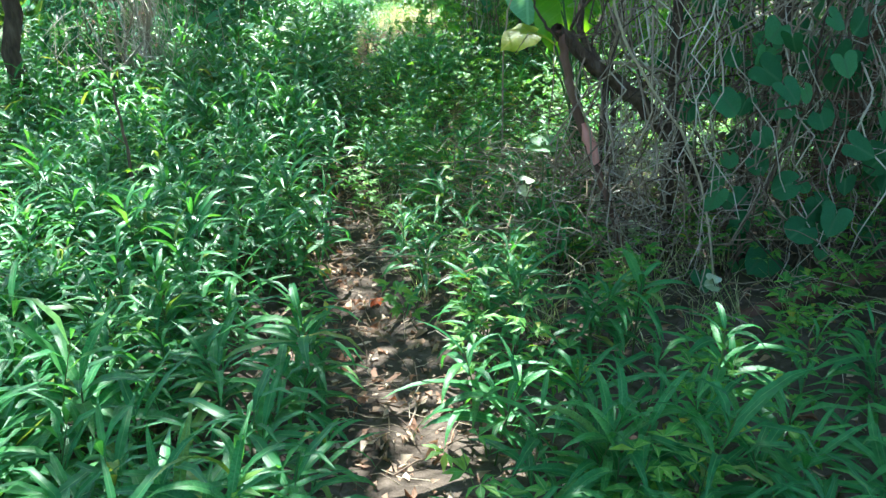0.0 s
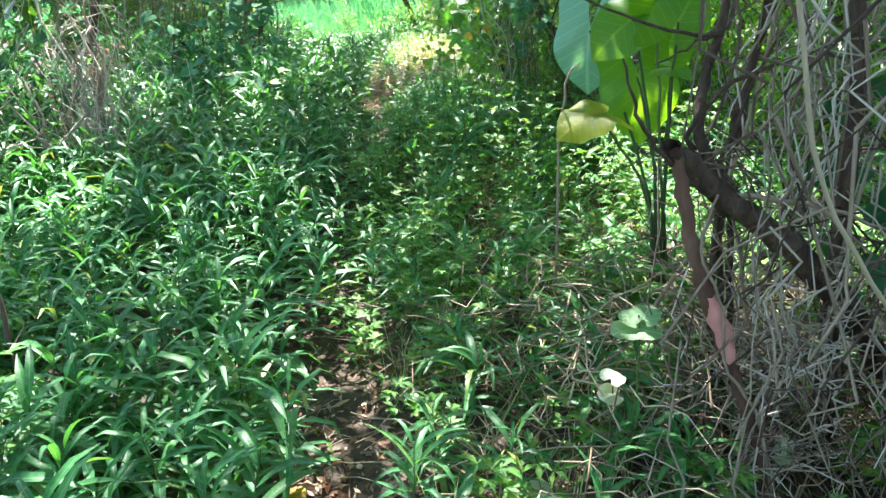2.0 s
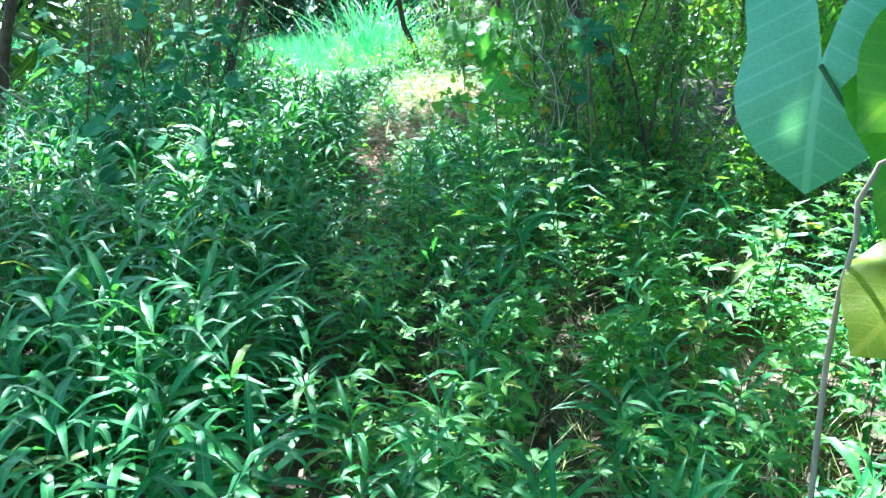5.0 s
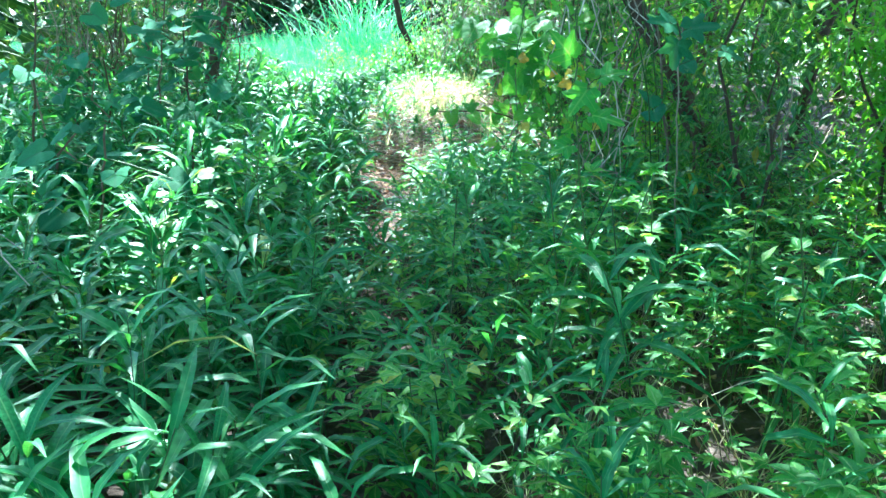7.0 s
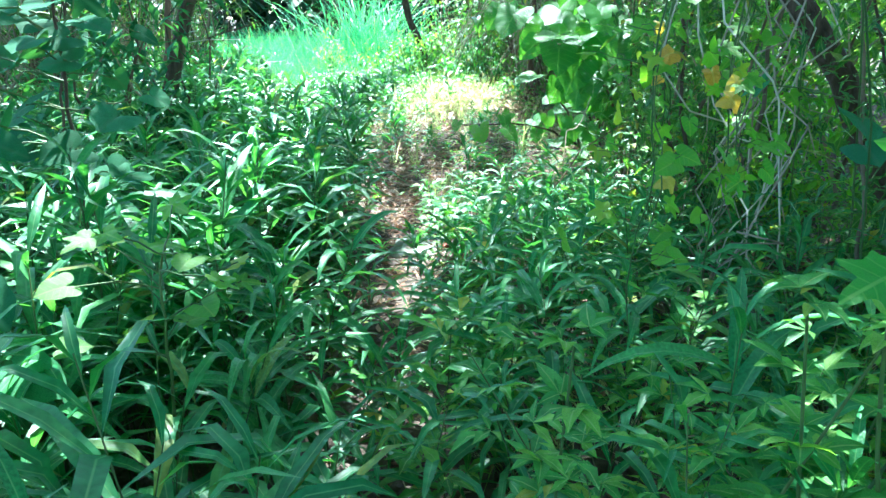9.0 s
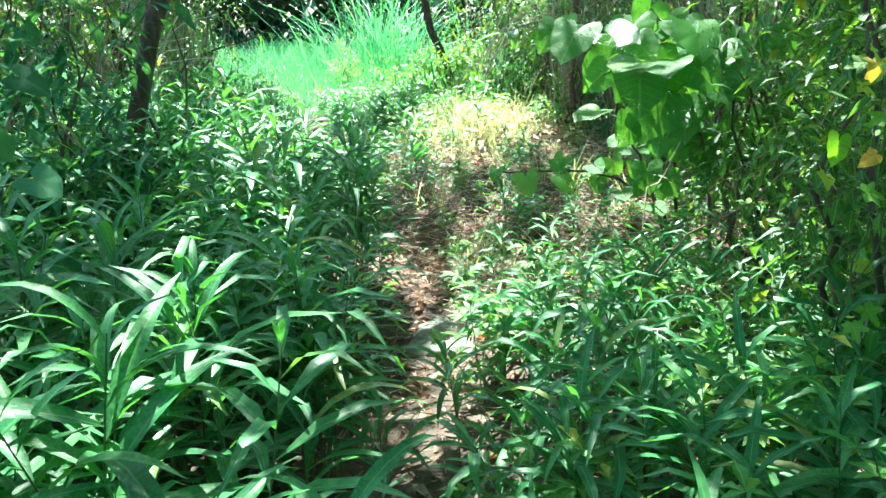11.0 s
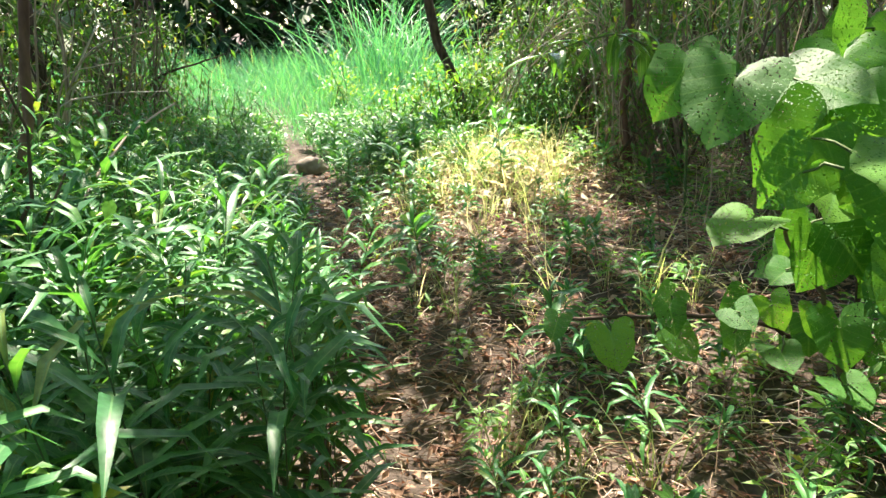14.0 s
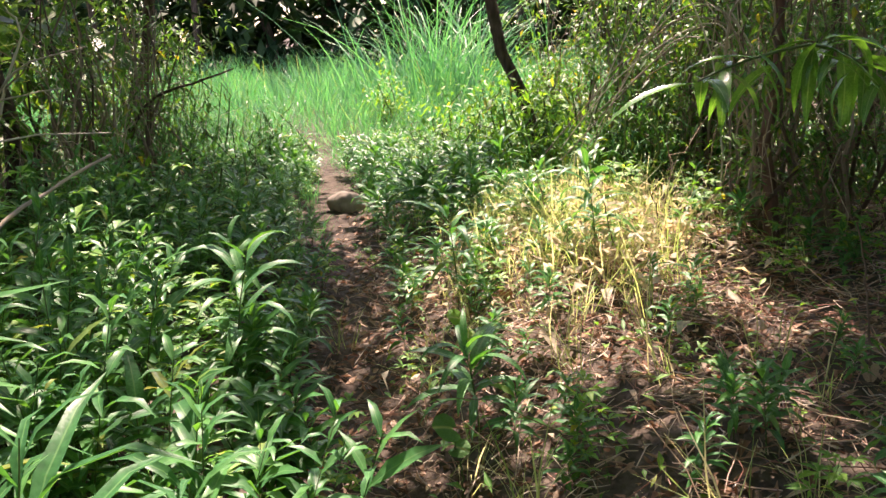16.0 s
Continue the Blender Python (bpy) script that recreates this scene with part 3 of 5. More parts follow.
def tuft(g, n, h, w, spread, droop=(0.4, 1.6), rows=4):
    arrs = []
    for i in range(n):
        b = blade(w / h * g.uniform(0.7, 1.2), rows, g.uniform(*droop), 0.25, lambda s: (1 - s) ** 0.6 * np.minimum(1, 0.5 + 3 * s), g.normal() * 0.5)
        arrs.append(moved(b, shift(g.normal() * spread, g.normal() * spread, 0) @ rot("z", g.uniform(0, 6.28)) @ rot("x", 1.57 - abs(g.normal()) * 0.28) @ grow(h * g.uniform(0.6, 1.1))))
    return join(arrs)


TUFTS = [tuft(g, 12, 0.34, 0.007, 0.03, (0.4, 1.6), 3) for _ in range(5)]
FIELD = [tuft(g, 8, 1.0, 0.018, 0.12, (0.3, 1.3), 3) for _ in range(6)]
X, Y = lay_points(g, 2600, -2.2, 1.4, 12.0, 19.0, lambda x, y: np.exp(-((x + 0.85) / 0.55) ** 2 - ((y - 16.6) / 0.9) ** 2) + 0.04 * (x > trail(y) + 0.3))
ob = part("clearing_grass", scatter(TUFTS, X, Y, height(X, Y), g.uniform(0.7, 1.5, len(X)), g), [M_TUFT])
tagged(ob, "pale sunlit grass tufts on the clearing's mound", "grass", kind="stuff")
X, Y = lay_points(g, 500, -1.2, 1.6, 2.8, 9.5, lambda x, y: 0.8 * (x > trail(y) + 0.3))
ob = part("trailside_grass", scatter(TUFTS, X, Y, height(X, Y), g.uniform(0.6, 1.2, len(X)), g, 0.4), [M_TUFT])
tagged(ob, "thin pale grass among the weeds", "grass", kind="stuff")
X, Y = lay_points(g, 4400, -15, 5, 20.0, 33.0, lambda x, y: 1.0 * (np.abs(x - trail(y)) > 0.15) * np.clip((y - 20 + 0.3 * (x + 3.5)) / 1.5, 0, 1) * np.clip((y - 19.5 - 0.9 * np.maximum(0, x + 2.0)) / 2, 0.0, 1))
ob = part("field_grass", scatter(FIELD, X, Y, height(X, Y), g.uniform(0.75, 1.15, len(X)) * np.interp(Y, [20, 24, 31], [0.6, 0.85, 1.2]), g), [M_GRASS])
tagged(ob, "tall bright green meadow grass in full sun", "grass", kind="stuff")
X, Y = lay_points(g, 800, -13, 9, -9, 20.5, lambda x, y: 1.0 * ((x < -4.0) | (x > 2.4) | (y < -0.8)))
ob = part("woodland_grass", scatter(FIELD, X, Y, height(X, Y), g.uniform(0.4, 0.7, len(X)), g), [M_HERB])
tagged(ob, "shaded green grass under the woodland trees", "grass", kind="stuff")
REED = [tuft(g, 12, 2.6, 0.03, 0.16, (0.5, 1.5), 6) for _ in range(4)]
X, Y = g.normal(-2.9, 0.75, 34), g.normal(26.5, 0.8, 34)
ob = part("reed_clump", scatter(REED, X, Y, height(X, Y), g.uniform(0.8, 1.1, 34), g), [M_GRASS])
tagged(ob, "tall blue-green reeds standing at the meadow's far edge", "reeds", kind="stuff")

# ---- litter, straw and twigs on the ground ----
LITTER = [blade(w, 3, d, f, ovate, t) for w, d, f, t in ((0.45, 0.9, 0.7, 0.8), (0.38, -0.8, 0.6, -0.9), (0.55, 0.6, -0.7, 0.6), (0.25, 1.6, 0.6, 1.3), (0.7, 1.2, 0.9, -0.5))]


def litter_keep(X, Y):
    d = np.abs(X - trail(Y))
    near_trail = np.exp(-(d / 0.55) ** 2) * np.interp(Y, [-2, 1, 4, 6, 9, 11, 14, 18, 22], [1, 1, 0.9, 0.5, 0.4, 0.9, 1, 0.35, 0.1])
    right = (X > trail(Y)) * np.interp(Y, [2, 4, 10, 11.5, 15, 18, 20], [0.2, 0.25, 0.25, 0.95, 1, 0.6, 0.2])
    return np.maximum(near_trail, right)


X, Y = lay_points(g, 58000, -2.9, 2.2, -0.3, 19.5, litter_keep)
ob = part("leaf_litter", scatter(LITTER, X, Y, height(X, Y) + g.uniform(0.002, 0.03, len(X)), g.uniform(0.02, 0.08, len(X)), g, 0.8), [M_DRYLEAF])
tagged(ob, "dry brown fallen leaves on the soil", "leaf litter", kind="stuff")
SMALL = [moved(b, rot("x", e) @ grow(1)) for b in OVATE_FAR for e in (0.2, 0.6)]
X, Y = lay_points(g, 2600, -1.9, 1.8, 11.5, 17.5, lambda x, y: 0.85 * (x > trail(y) + 0.12) + 0.25 * clear_of_trail(x, y))
ob = part("seedlings", scatter(SMALL, X, Y, height(X, Y) + g.uniform(0.01, 0.12, len(X)), g.uniform(0.04, 0.09, len(X)), g, 0.3), [M_LIGHT])
tagged(ob, "small green seedlings among dry leaves", "seedlings", kind="stuff")

arrs = []
for x, y in zip(*lay_points(g, 2100, -1.2, 2.4, 2.6, 17.5, lambda x, y: (x > trail(y) + 0.3) * np.interp(y, [2.6, 3.4, 5, 7, 9, 12, 17], [0.6, 0.9, 0.8, 0.55, 0.35, 0.45, 0.6]))):
    L, a = g.uniform(0.15, 0.6), g.uniform(0, 6.28)
    z = float(height(x, y)) + g.uniform(0.01, 0.30) * (0.5 if y > 11 else 1)
    arrs.append(tube(wander((x, y, z), (x + L * math.cos(a), y + L * math.sin(a), max(z + g.normal() * 0.13, 0.02)), 5, 0.06, -0.03), [0.003, 0.0015], 3))
for i in range(520):
    x, y = g.normal(0.75, 0.35), g.normal(4.3, 0.45)
    if x < trail(y) + 0.45 or y < 3.4:
        continue
    L, a, z = g.uniform(0.15, 0.55), g.uniform(0, 6.28), float(height(x, y)) + g.uniform(0.02, 0.42)
    arrs.append(tube(wander((x, y, z), (x + L * math.cos(a), y + L * math.sin(a), max(z + g.normal() * 0.12, 0.03)), 6, 0.09, -0.04), [0.004, 0.0018], 4))
ob = part("straw", join(arrs), [M_STRAW])
tagged(ob, "tangled dry straw and dead vine stems", "straw", kind="stuff")
arrs = []
for x, y in zip(*lay_points(g, 800, -2.4, 1.2, 0.5, 19, lambda x, y: litter_keep(x, y))):
    L, a = g.uniform(0.1, 0.45), g.uniform(0, 6.28)
    z = float(height(x, y)) + 0.012
    arrs.append(tube(wander((x, y, z), (x + L * math.cos(a), y + L * math.sin(a), z + g.uniform(0, 0.03)), 5, 0.03), [0.005, 0.002], 4))
ob = part("fallen_twigs", join(arrs), [M_TWIG])
tagged(ob, "thin dead twigs lying on the trail", "twigs", kind="stuff")

# ---- trees and their crowns ----
CANOPY = [moved(blade(w, 3, d, 0.3, ovate, t), rot("x", e)) for w, d, t in ((0.6, 0.6, 0.2), (0.55, 1.0, -0.3)) for e in (-1.3, -0.7, -0.1, 0.6)]
# openings cut in the leaf roof to let sun onto chosen ground: x, y, radius
GAPS = [(0.55, 4.5, 0.25), (1.2, 6.9, 0.55), (0.3, 7.6, 0.35), (0.78, 3.45, 0.16), (1.5, 5.9, 0.8), (-2.2, 12.0, 0.5), (-2.7, 15.1, 0.35), (-1.0, 15.4, 0.5), (-1.9, 13.6, 0.35), (-0.85, 16.5, 1.3), (0.15, 12.0, 0.45), (0.1, 13.5, 0.4), (-0.45, 12.7, 0.28), (-0.75, 13.7, 0.3), (-1.95, 8.5, 0.3), (-2.9, 7.7, 0.6), (1.6, 8.7, 0.4), (-1.0, 11.5, 0.25), (-0.1, 2.7, 0.2), (-1.8, 10.7, 0.3), (-1.6, 9.0, 0.22), (-2.3, 5.6, 0.4), (-1.9, 12.7, 0.7), (0.05, 2.3, 0.33), (-1.4, 1.9, 0.25), (0.6, 5.4, 0.2), (-0.9, 11.0, 0.4), (-1.8, 20.2, 0.6), (-1.7, 7.5, 0.38), (-2.0, 3.4, 0.2), (-3.0, 14.9, 0.42), (-2.35, 14.5, 0.4), (-3.3, 13.6, 0.5), (1.25, 3.9, 0.1), (1.7, 4.4, 0.2), (0.8, 13.0, 0.3), (0.15, 15.2, 0.35), (-0.25, 14.5, 0.3), (-0.75, 14.9, 0.25), (0.4, 14.3, 0.25), (-0.55, 14.0, 0.2), (2.2, 5.3, 0.6), (-2.7, 6.2, 0.5), (0.9, 2.2, 0.25), (0.1, 11.3, 0.25), (-1.3, 14.4, 0.2), (-2.5, 15.3, 0.25), (-2.6, 14.1, 0.25), (1.9, 7.4, 0.4)]
SX, SY = SUN.x / SUN.z, SUN.y / SUN.z


def crown(g, centre, radius, n, size, flat=0.6):
    """Leaves in clumps through an uneven crown."""
    nc = max(8, n // 45)
    C = g.normal(size=(nc, 3))
    C /= np.linalg.norm(C, axis=1)[:, None]
    C *= (g.uniform(0.25, 1, (nc, 1)) ** 0.5) * np.array([radius, radius, radius * flat])
    P = C[g.integers(nc, size=n)] + g.normal(size=(n, 3)) * radius * 0.17 + np.array(centre)
    gx0, gy0 = P[:, 0] - SX * (P[:, 2] - 0.4), P[:, 1] - SY * (P[:, 2] - 0.4)
    ok = np.ones(n, bool)
    for x, y, r in GAPS:
        ok &= np.hypot(gx0 - x, gy0 - y) > r * g.uniform(0.75, 1.15, n)
    ok &= P[:, 2] > 2.3
    P = P[ok]
    return scatter(CANOPY, P[:, 0], P[:, 1], P[:, 2], g.uniform(0.7, 1.3, len(P)) * size, g, 0.9), C[:6] + np.array(centre)


def tree(x, y, r, top, lean=(0.0, 0.0), bark=None, label="", crown_r=2.2, n=1500, fork=3.0, size=0.225):
    t = thing("tree", x, y, float(height(x, y)) - 0.05)
    head = (lean[0], lean[1], fork)
    part("trunk", tube(wander((0, 0, 0), head, 9, 0.14), [r * 1.35, r, r * 0.92, r * 0.7], 10, 0, 0.06), [bark or M_BARK], t)
    arr, ends = crown(g, (lean[0], lean[1], top), crown_r * 1.25, int(n * 2.0), size) if n else (None, [])
    # crown is worked out about the tree's foot
    for e in ends[:5]:
        part("limb", tube(wander(head, e, 7, 0.25), [r * 0.6, r * 0.15], 6), [bark or M_BARK], t)
    if arr is not None:
        part("crown", arr, [M_CANOPY], t)
    return tagged(t, label or "slender brown-barked tree with a leafy crown", "tree")


def tree_at(x, y, *args, **kw):
    """Crown openings are given on the plan, so they are moved into the tree's own place first."""
    global GAPS, g
    kept, outer = GAPS, g
    g = np.random.default_rng(int(5000 + 130 * x + 17 * y))
    GAPS = [(a - x, b - y, c) for a, b, c in kept]
    t = tree(x, y, *args, **kw)
    GAPS, g = kept, outer
    return t


tree_at(2.35, 4.6, 0.085, 5.0, (0.3, 0.4), M_BARK_RED, "reddish-barked tree behind a vine thicket", 2.3)
tree_at(1.22, 3.9, 0.027, 4.6, (-0.15, 0.3), M_BARK, "thin dark tree standing in a vine thicket", 1.8, 1100)
tree_at(1.75, 4.3, 0.05, 4.8, (0.3, 0.1), M_BARK, "dark ivy-hung tree in a vine thicket", 1.8, 1100)
tree_at(1.72, 9.6, 0.06, 4.8, (-1.4, 0.1), M_BARK, "leaning grey-brown tree hung with pale vines", 2.3, 1500, 1.95)
tree_at(0.3, 16.3, 0.03, 5.0, (-0.05, 0.35), M_BARK_RED, "slender reddish-barked tree in the thicket", 1.6, 700)
tree_at(-0.95, 18.5, 0.05, 4.6, (-0.85, 0.3), M_BARK, "dark leaning tree at the clearing's edge", 1.9, 1200, 3.4)
# added tree: its unseen crown leans over to shade the trail
tree_at(-6.0, 20.4, 0.06, 5.0, (1.3, -0.4), M_BARK, "leaning tree at the meadow's edge", 2.0, 1300, 3.2)
tree_at(-3.75, 14.3, 0.032, 4.8, (0.35, 0.2), M_BARK_RED, "pale slender tree in a tangled hedge", 1.8, 900)
# trees added around the trail so that their unseen crowns block the sun
for x, y, cr, n in ((-3.4, 6.4, 2.3, 1300), (-3.8, 2.6, 2.4, 1300), (-4.3, 10.4, 2.0, 600), (-5.2, 17.5, 2.2, 1300), (3.2, 8.0, 2.4, 1600), (2.9, 12.6, 2.3, 1700), (3.0, 0.2, 2.4, 700), (2.6, 17.5, 2.2, 1300), (-2.2, -0.8, 2.4, 1200), (1.4, -3.2, 2.2, 500), (4.4, 14.8, 2.4, 1400), (4.6, 5.6, 2.3, 1400), (1.7, 19.6, 2.2, 1500), (-3.3, 12.4, 2.2, 1500), (1.9, 13.6, 2.2, 1500)):
    tree_at(x, y, g.uniform(0.045, 0.065), g.uniform(4.6, 5.8), tuple(g.normal(size=2) * 0.5), None, "woodland tree with a spreading leafy crown", cr, n)

# ---- shrubs, thickets and hanging vines ----
def shrub(name, label, x, y, rx, ry, h, n, bank, mats, size, stems=7, stem_mat=None, low=0.1, droop=0.0, category="shrub", hang=0, hang_mat=None):
    """Several stems from the ground, hung with leaves through an uneven volume; hang: trailing vine lines."""
    t = thing(name, x, y, float(height(x, y)) - 0.02)
    tips = []
    for i in range(stems):
        a = g.uniform(0, 6.28)
        foot = (0.35 * rx * math.cos(a) * g.uniform(0, 1), 0.35 * ry * math.sin(a) * g.uniform(0, 1), 0)
        tip = (rx * math.cos(a) * g.uniform(0.2, 1), ry * math.sin(a) * g.uniform(0.2, 1), h * g.uniform(0.6, 1.05))
        P = wander(foot, tip, 8, 0.22)
        tips.append(P)
        part("stem", tube(P, [0.016, 0.005], 5), [stem_mat or M_TWIG], t)
    if hang:
        lines = []
        for i in range(hang):
            P = tips[int(g.integers(stems))]
            p = P[int(g.integers(4, 8))] + g.normal(size=3) * np.array([rx, ry, 0.1]) * 0.35
            q = p + np.array([g.normal() * 0.25, g.normal() * 0.25, -g.uniform(0.5, 1.5)])
            q[2] = max(q[2], 0.03)
            lines.append(tube(wander(p, q, 9, 0.24), [0.004, 0.0025], 4))
        part("hanging_vines", join(lines), [hang_mat or M_STRAW], t, "tangle of pale hanging vine stems")
    if n:
        nc = max(6, n // 14)
        k = g.integers(stems, size=nc)
        C = np.array([tips[i][int(g.integers(2, 8))] for i in k]) + g.normal(size=(nc, 3)) * np.array([rx, ry, 0.25]) * 0.32
        C[:, 2] = np.clip(C[:, 2], low, None)
        P = C[g.integers(nc, size=n)] + g.normal(size=(n, 3)) * 0.09
        P[:, 2] = np.clip(P[:, 2], 0.05, None)
        part("foliage", scatter(bank, P[:, 0], P[:, 1], P[:, 2], g.uniform(0.6, 1.25, n) * size, g, 0.5), mats, t)
    return tagged(t, label, category)


HANGLEAF = [moved(b, rot("x", e)) for b in OVATE_FAR for e in (-0.9, -0.3, 0.3)]
NARROWHANG = [moved(b, rot("x", e)) for b in WILLOW_FAR[:4] for e in (-0.3, 0.5)]
for x, y, rx, ry, h, n in ((2.0, 8.6, 0.6, 0.6, 2.0, 700), (0.85, 8.9, 0.45, 0.5, 1.9, 560), (0.55, 10.3, 0.4, 0.5, 2.0, 600), (1.3, 10.9, 0.6, 0.6, 2.2, 700), (0.75, 11.8, 0.4, 0.4, 1.9, 380), (2.6, 7.4, 0.6, 0.6, 2.0, 600), (1.5, 12.6, 0.5, 0.6, 2.2, 500), (2.3, 9.6, 0.7, 0.8, 2.4, 600)):
    shrub("vine_thicket", "green creeper thicket with yellowing leaves and pale hanging stems", x, y, rx, ry, h, int(n * 4.6), HANGLEAF, [M_VINE if x < 1.0 else M_CREEPER], 0.085, 6, M_TWIG, 0.1, category="thicket", hang=6)
for x, y, rx, ry, h, n in ((0.25, 17.8, 0.4, 0.4, 1.9, 170), (-0.35, 18.6, 0.45, 0.4, 2.0, 260), (0.3, 16.5, 0.35, 0.4, 1.8, 110), (0.75, 16.5, 0.4, 0.5, 1.9, 160), (0.7, 17.8, 0.5, 0.6, 2.2, 260), (0.35, 19.0, 0.5, 0.4, 2.1, 420), (1.3, 15.0, 0.5, 0.6, 2.2, 120), (1.5, 16.4, 0.5, 0.6, 2.3, 150), (0.75, 14.2, 0.35, 0.35, 2.0, 60), (-0.75, 20.6, 0.5, 0.5, 1.3, 420), (1.7, 14.0, 0.5, 0.5, 2.2, 160), (2.0, 17.0, 0.6, 0.6, 2.4, 250)):
    shrub("dry_thicket", "dense thicket of brown stems and sparse yellow-green leaves", x, y, rx, ry, h, n * 6, HANGLEAF, [M_VINE], 0.085, 12, M_TWIG, 0.4, category="thicket", hang=30)
for x, y, rx, ry, h, n in ((-2.8, 8.7, 0.45, 0.5, 1.5, 330), (-3.1, 7.6, 0.5, 0.5, 1.6, 330), (-2.8, 10.2, 0.4, 0.5, 1.4, 300), (-3.0, 11.4, 0.5, 0.6, 1.9, 300), (-2.9, 12.6, 0.4, 0.5, 1.6, 160)):
    shrub("broad_leaved_shrub", "bluish green shrub with broad leaves in shade", x, y, rx, ry, h, n * 2, HANGLEAF, [M_DARK], 0.15, 6, M_TWIG, 0.3)
for x, y, rx, ry, h, n in ((-4.5, 15.4, 0.6, 0.7, 2.1, 220), (-4.3, 16.9, 0.6, 0.6, 2.1, 260), (-4.4, 17.9, 0.6, 0.6, 2.2, 300), (-4.9, 14.6, 0.7, 0.7, 2.4, 250), (-4.5, 13.4, 0.5, 0.5, 1.9, 200), (-5.3, 16.0, 0.7, 0.8, 2.4, 250)):
    shrub("tangled_shrub", "brown twiggy shrub with sparse green leaves", x, y, rx, ry, h, n * 4, HANGLEAF, [M_VINE], 0.09, 14, M_TWIG, 0.5, hang=40)
shrub("dry_bush", "grey mass of dead hanging vines over herbs", -2.75, 6.9, 0.35, 0.5, 1.9, 60, HANGLEAF, [M_DRYLEAF], 0.07, 12, M_PALE_VINE, 0.8, category="bush", hang=170, hang_mat=M_PALE_VINE)
for x, y, h in ((-3.6, 17.4, 0.7), (-1.75, 18.6, 0.6), (-2.0, 19.6, 0.7), (-4.0, 18.9, 0.8), (-1.3, 20.6, 1.0), (-2.4, 20.4, 0.6), (-0.75, 18.1, 0.8), (-0.25, 17.7, 0.9), (-1.1, 19.1, 0.8), (-4.5, 19.9, 1.1), (-5.0, 20.6, 1.3), (-4.1, 20.6, 0.8), (-4.7, 19.0, 1.2), (-5.6, 21.6, 1.4), (-4.2, 18.2, 1.0)):
    shrub("small_shrub", "low leafy green bush at the meadow's edge", x, y, 0.45, 0.45, h, 420, NARROWHANG, [M_HERB], 0.14, 7, M_STEM, 0.1)

# ---- the woods around, closing the place ----
def woods(n, x0, x1, y0, y1, z1, size):
    P = np.stack([g.uniform(x0, x1, n), g.uniform(y0, y1, n), z1 * g.uniform(0, 1, n) ** 0.9], 1)
    return scatter(CANOPY, P[:, 0], P[:, 1], P[:, 2], g.uniform(0.6, 1.4, n) * size, g, 0.9)


ob = part("far_woods", join([woods(4600, 4.0, 7.0, -8, 34, 3.6, 0.48), woods(3400, -8, -5.2, -8, 20, 3.6, 0.48), woods(2000, -8, 7, -9, -6, 8, 0.45)]), [M_CANOPY])
tagged(ob, "dark green woodland edge along both sides of the trail", "woods", kind="stuff")
ob = part("evergreen_woods", join([woods(3500, -24, 16, 33, 37, 6.5, 0.6), woods(8000, -26, 18, 33, 38, 4.0, 0.7), woods(3500, -28, 20, 38, 42, 6.5, 1.0), woods(1500, -26, -20, 18, 36, 9, 0.5)]), [M_SHADED_WOODS])
tagged(ob, "woodland beyond the meadow, shade put into its dark leaf colour", "woods", kind="stuff")
arrs = [tube(wander((x, y, 0), (x + g.normal() * 0.6, y, 8), 7, 0.3), [g.uniform(0.08, 0.2), 0.06], 7) for x, y in zip(g.uniform(-22, 14, 40), g.uniform(33, 38, 40))]
ob = part("far_trunks", join(arrs), [M_BARK])
tagged(ob, "dark trunks in the woodland edge beyond the meadow", "woods", kind="stuff")

# ---- the vine thicket by the start of the trail ----
def plain(name, label, category, parts_list, x=0.0, y=0.0, z=0.0, group=""):
    """A thing whose parts (name, arrays, material, label) are given in its own place."""
    t = thing(name, x, y, z)
    for n, arr, mat, lab in parts_list:
        part(n, arr, [mat], t, lab)
    return tagged(t, label, category, group)


def smooth(points, n=14):
    P = np.asarray(points, float)
    s, k = np.linspace(0, 1, n), np.linspace(0, 1, len(P))
    Q = np.stack([np.interp(s, k, P[:, i]) for i in range(3)], 1)
    for _ in range(5):
        Q[1:-1] = 0.25 * Q[:-2] + 0.5 * Q[1:-1] + 0.25 * Q[2:]
    return Q + g.normal(size=Q.shape) * 0.004


def limb(points, radii, sides=8, n=14, wob=0.05):
    return tube(smooth(points, n), radii, sides, 0, wob)


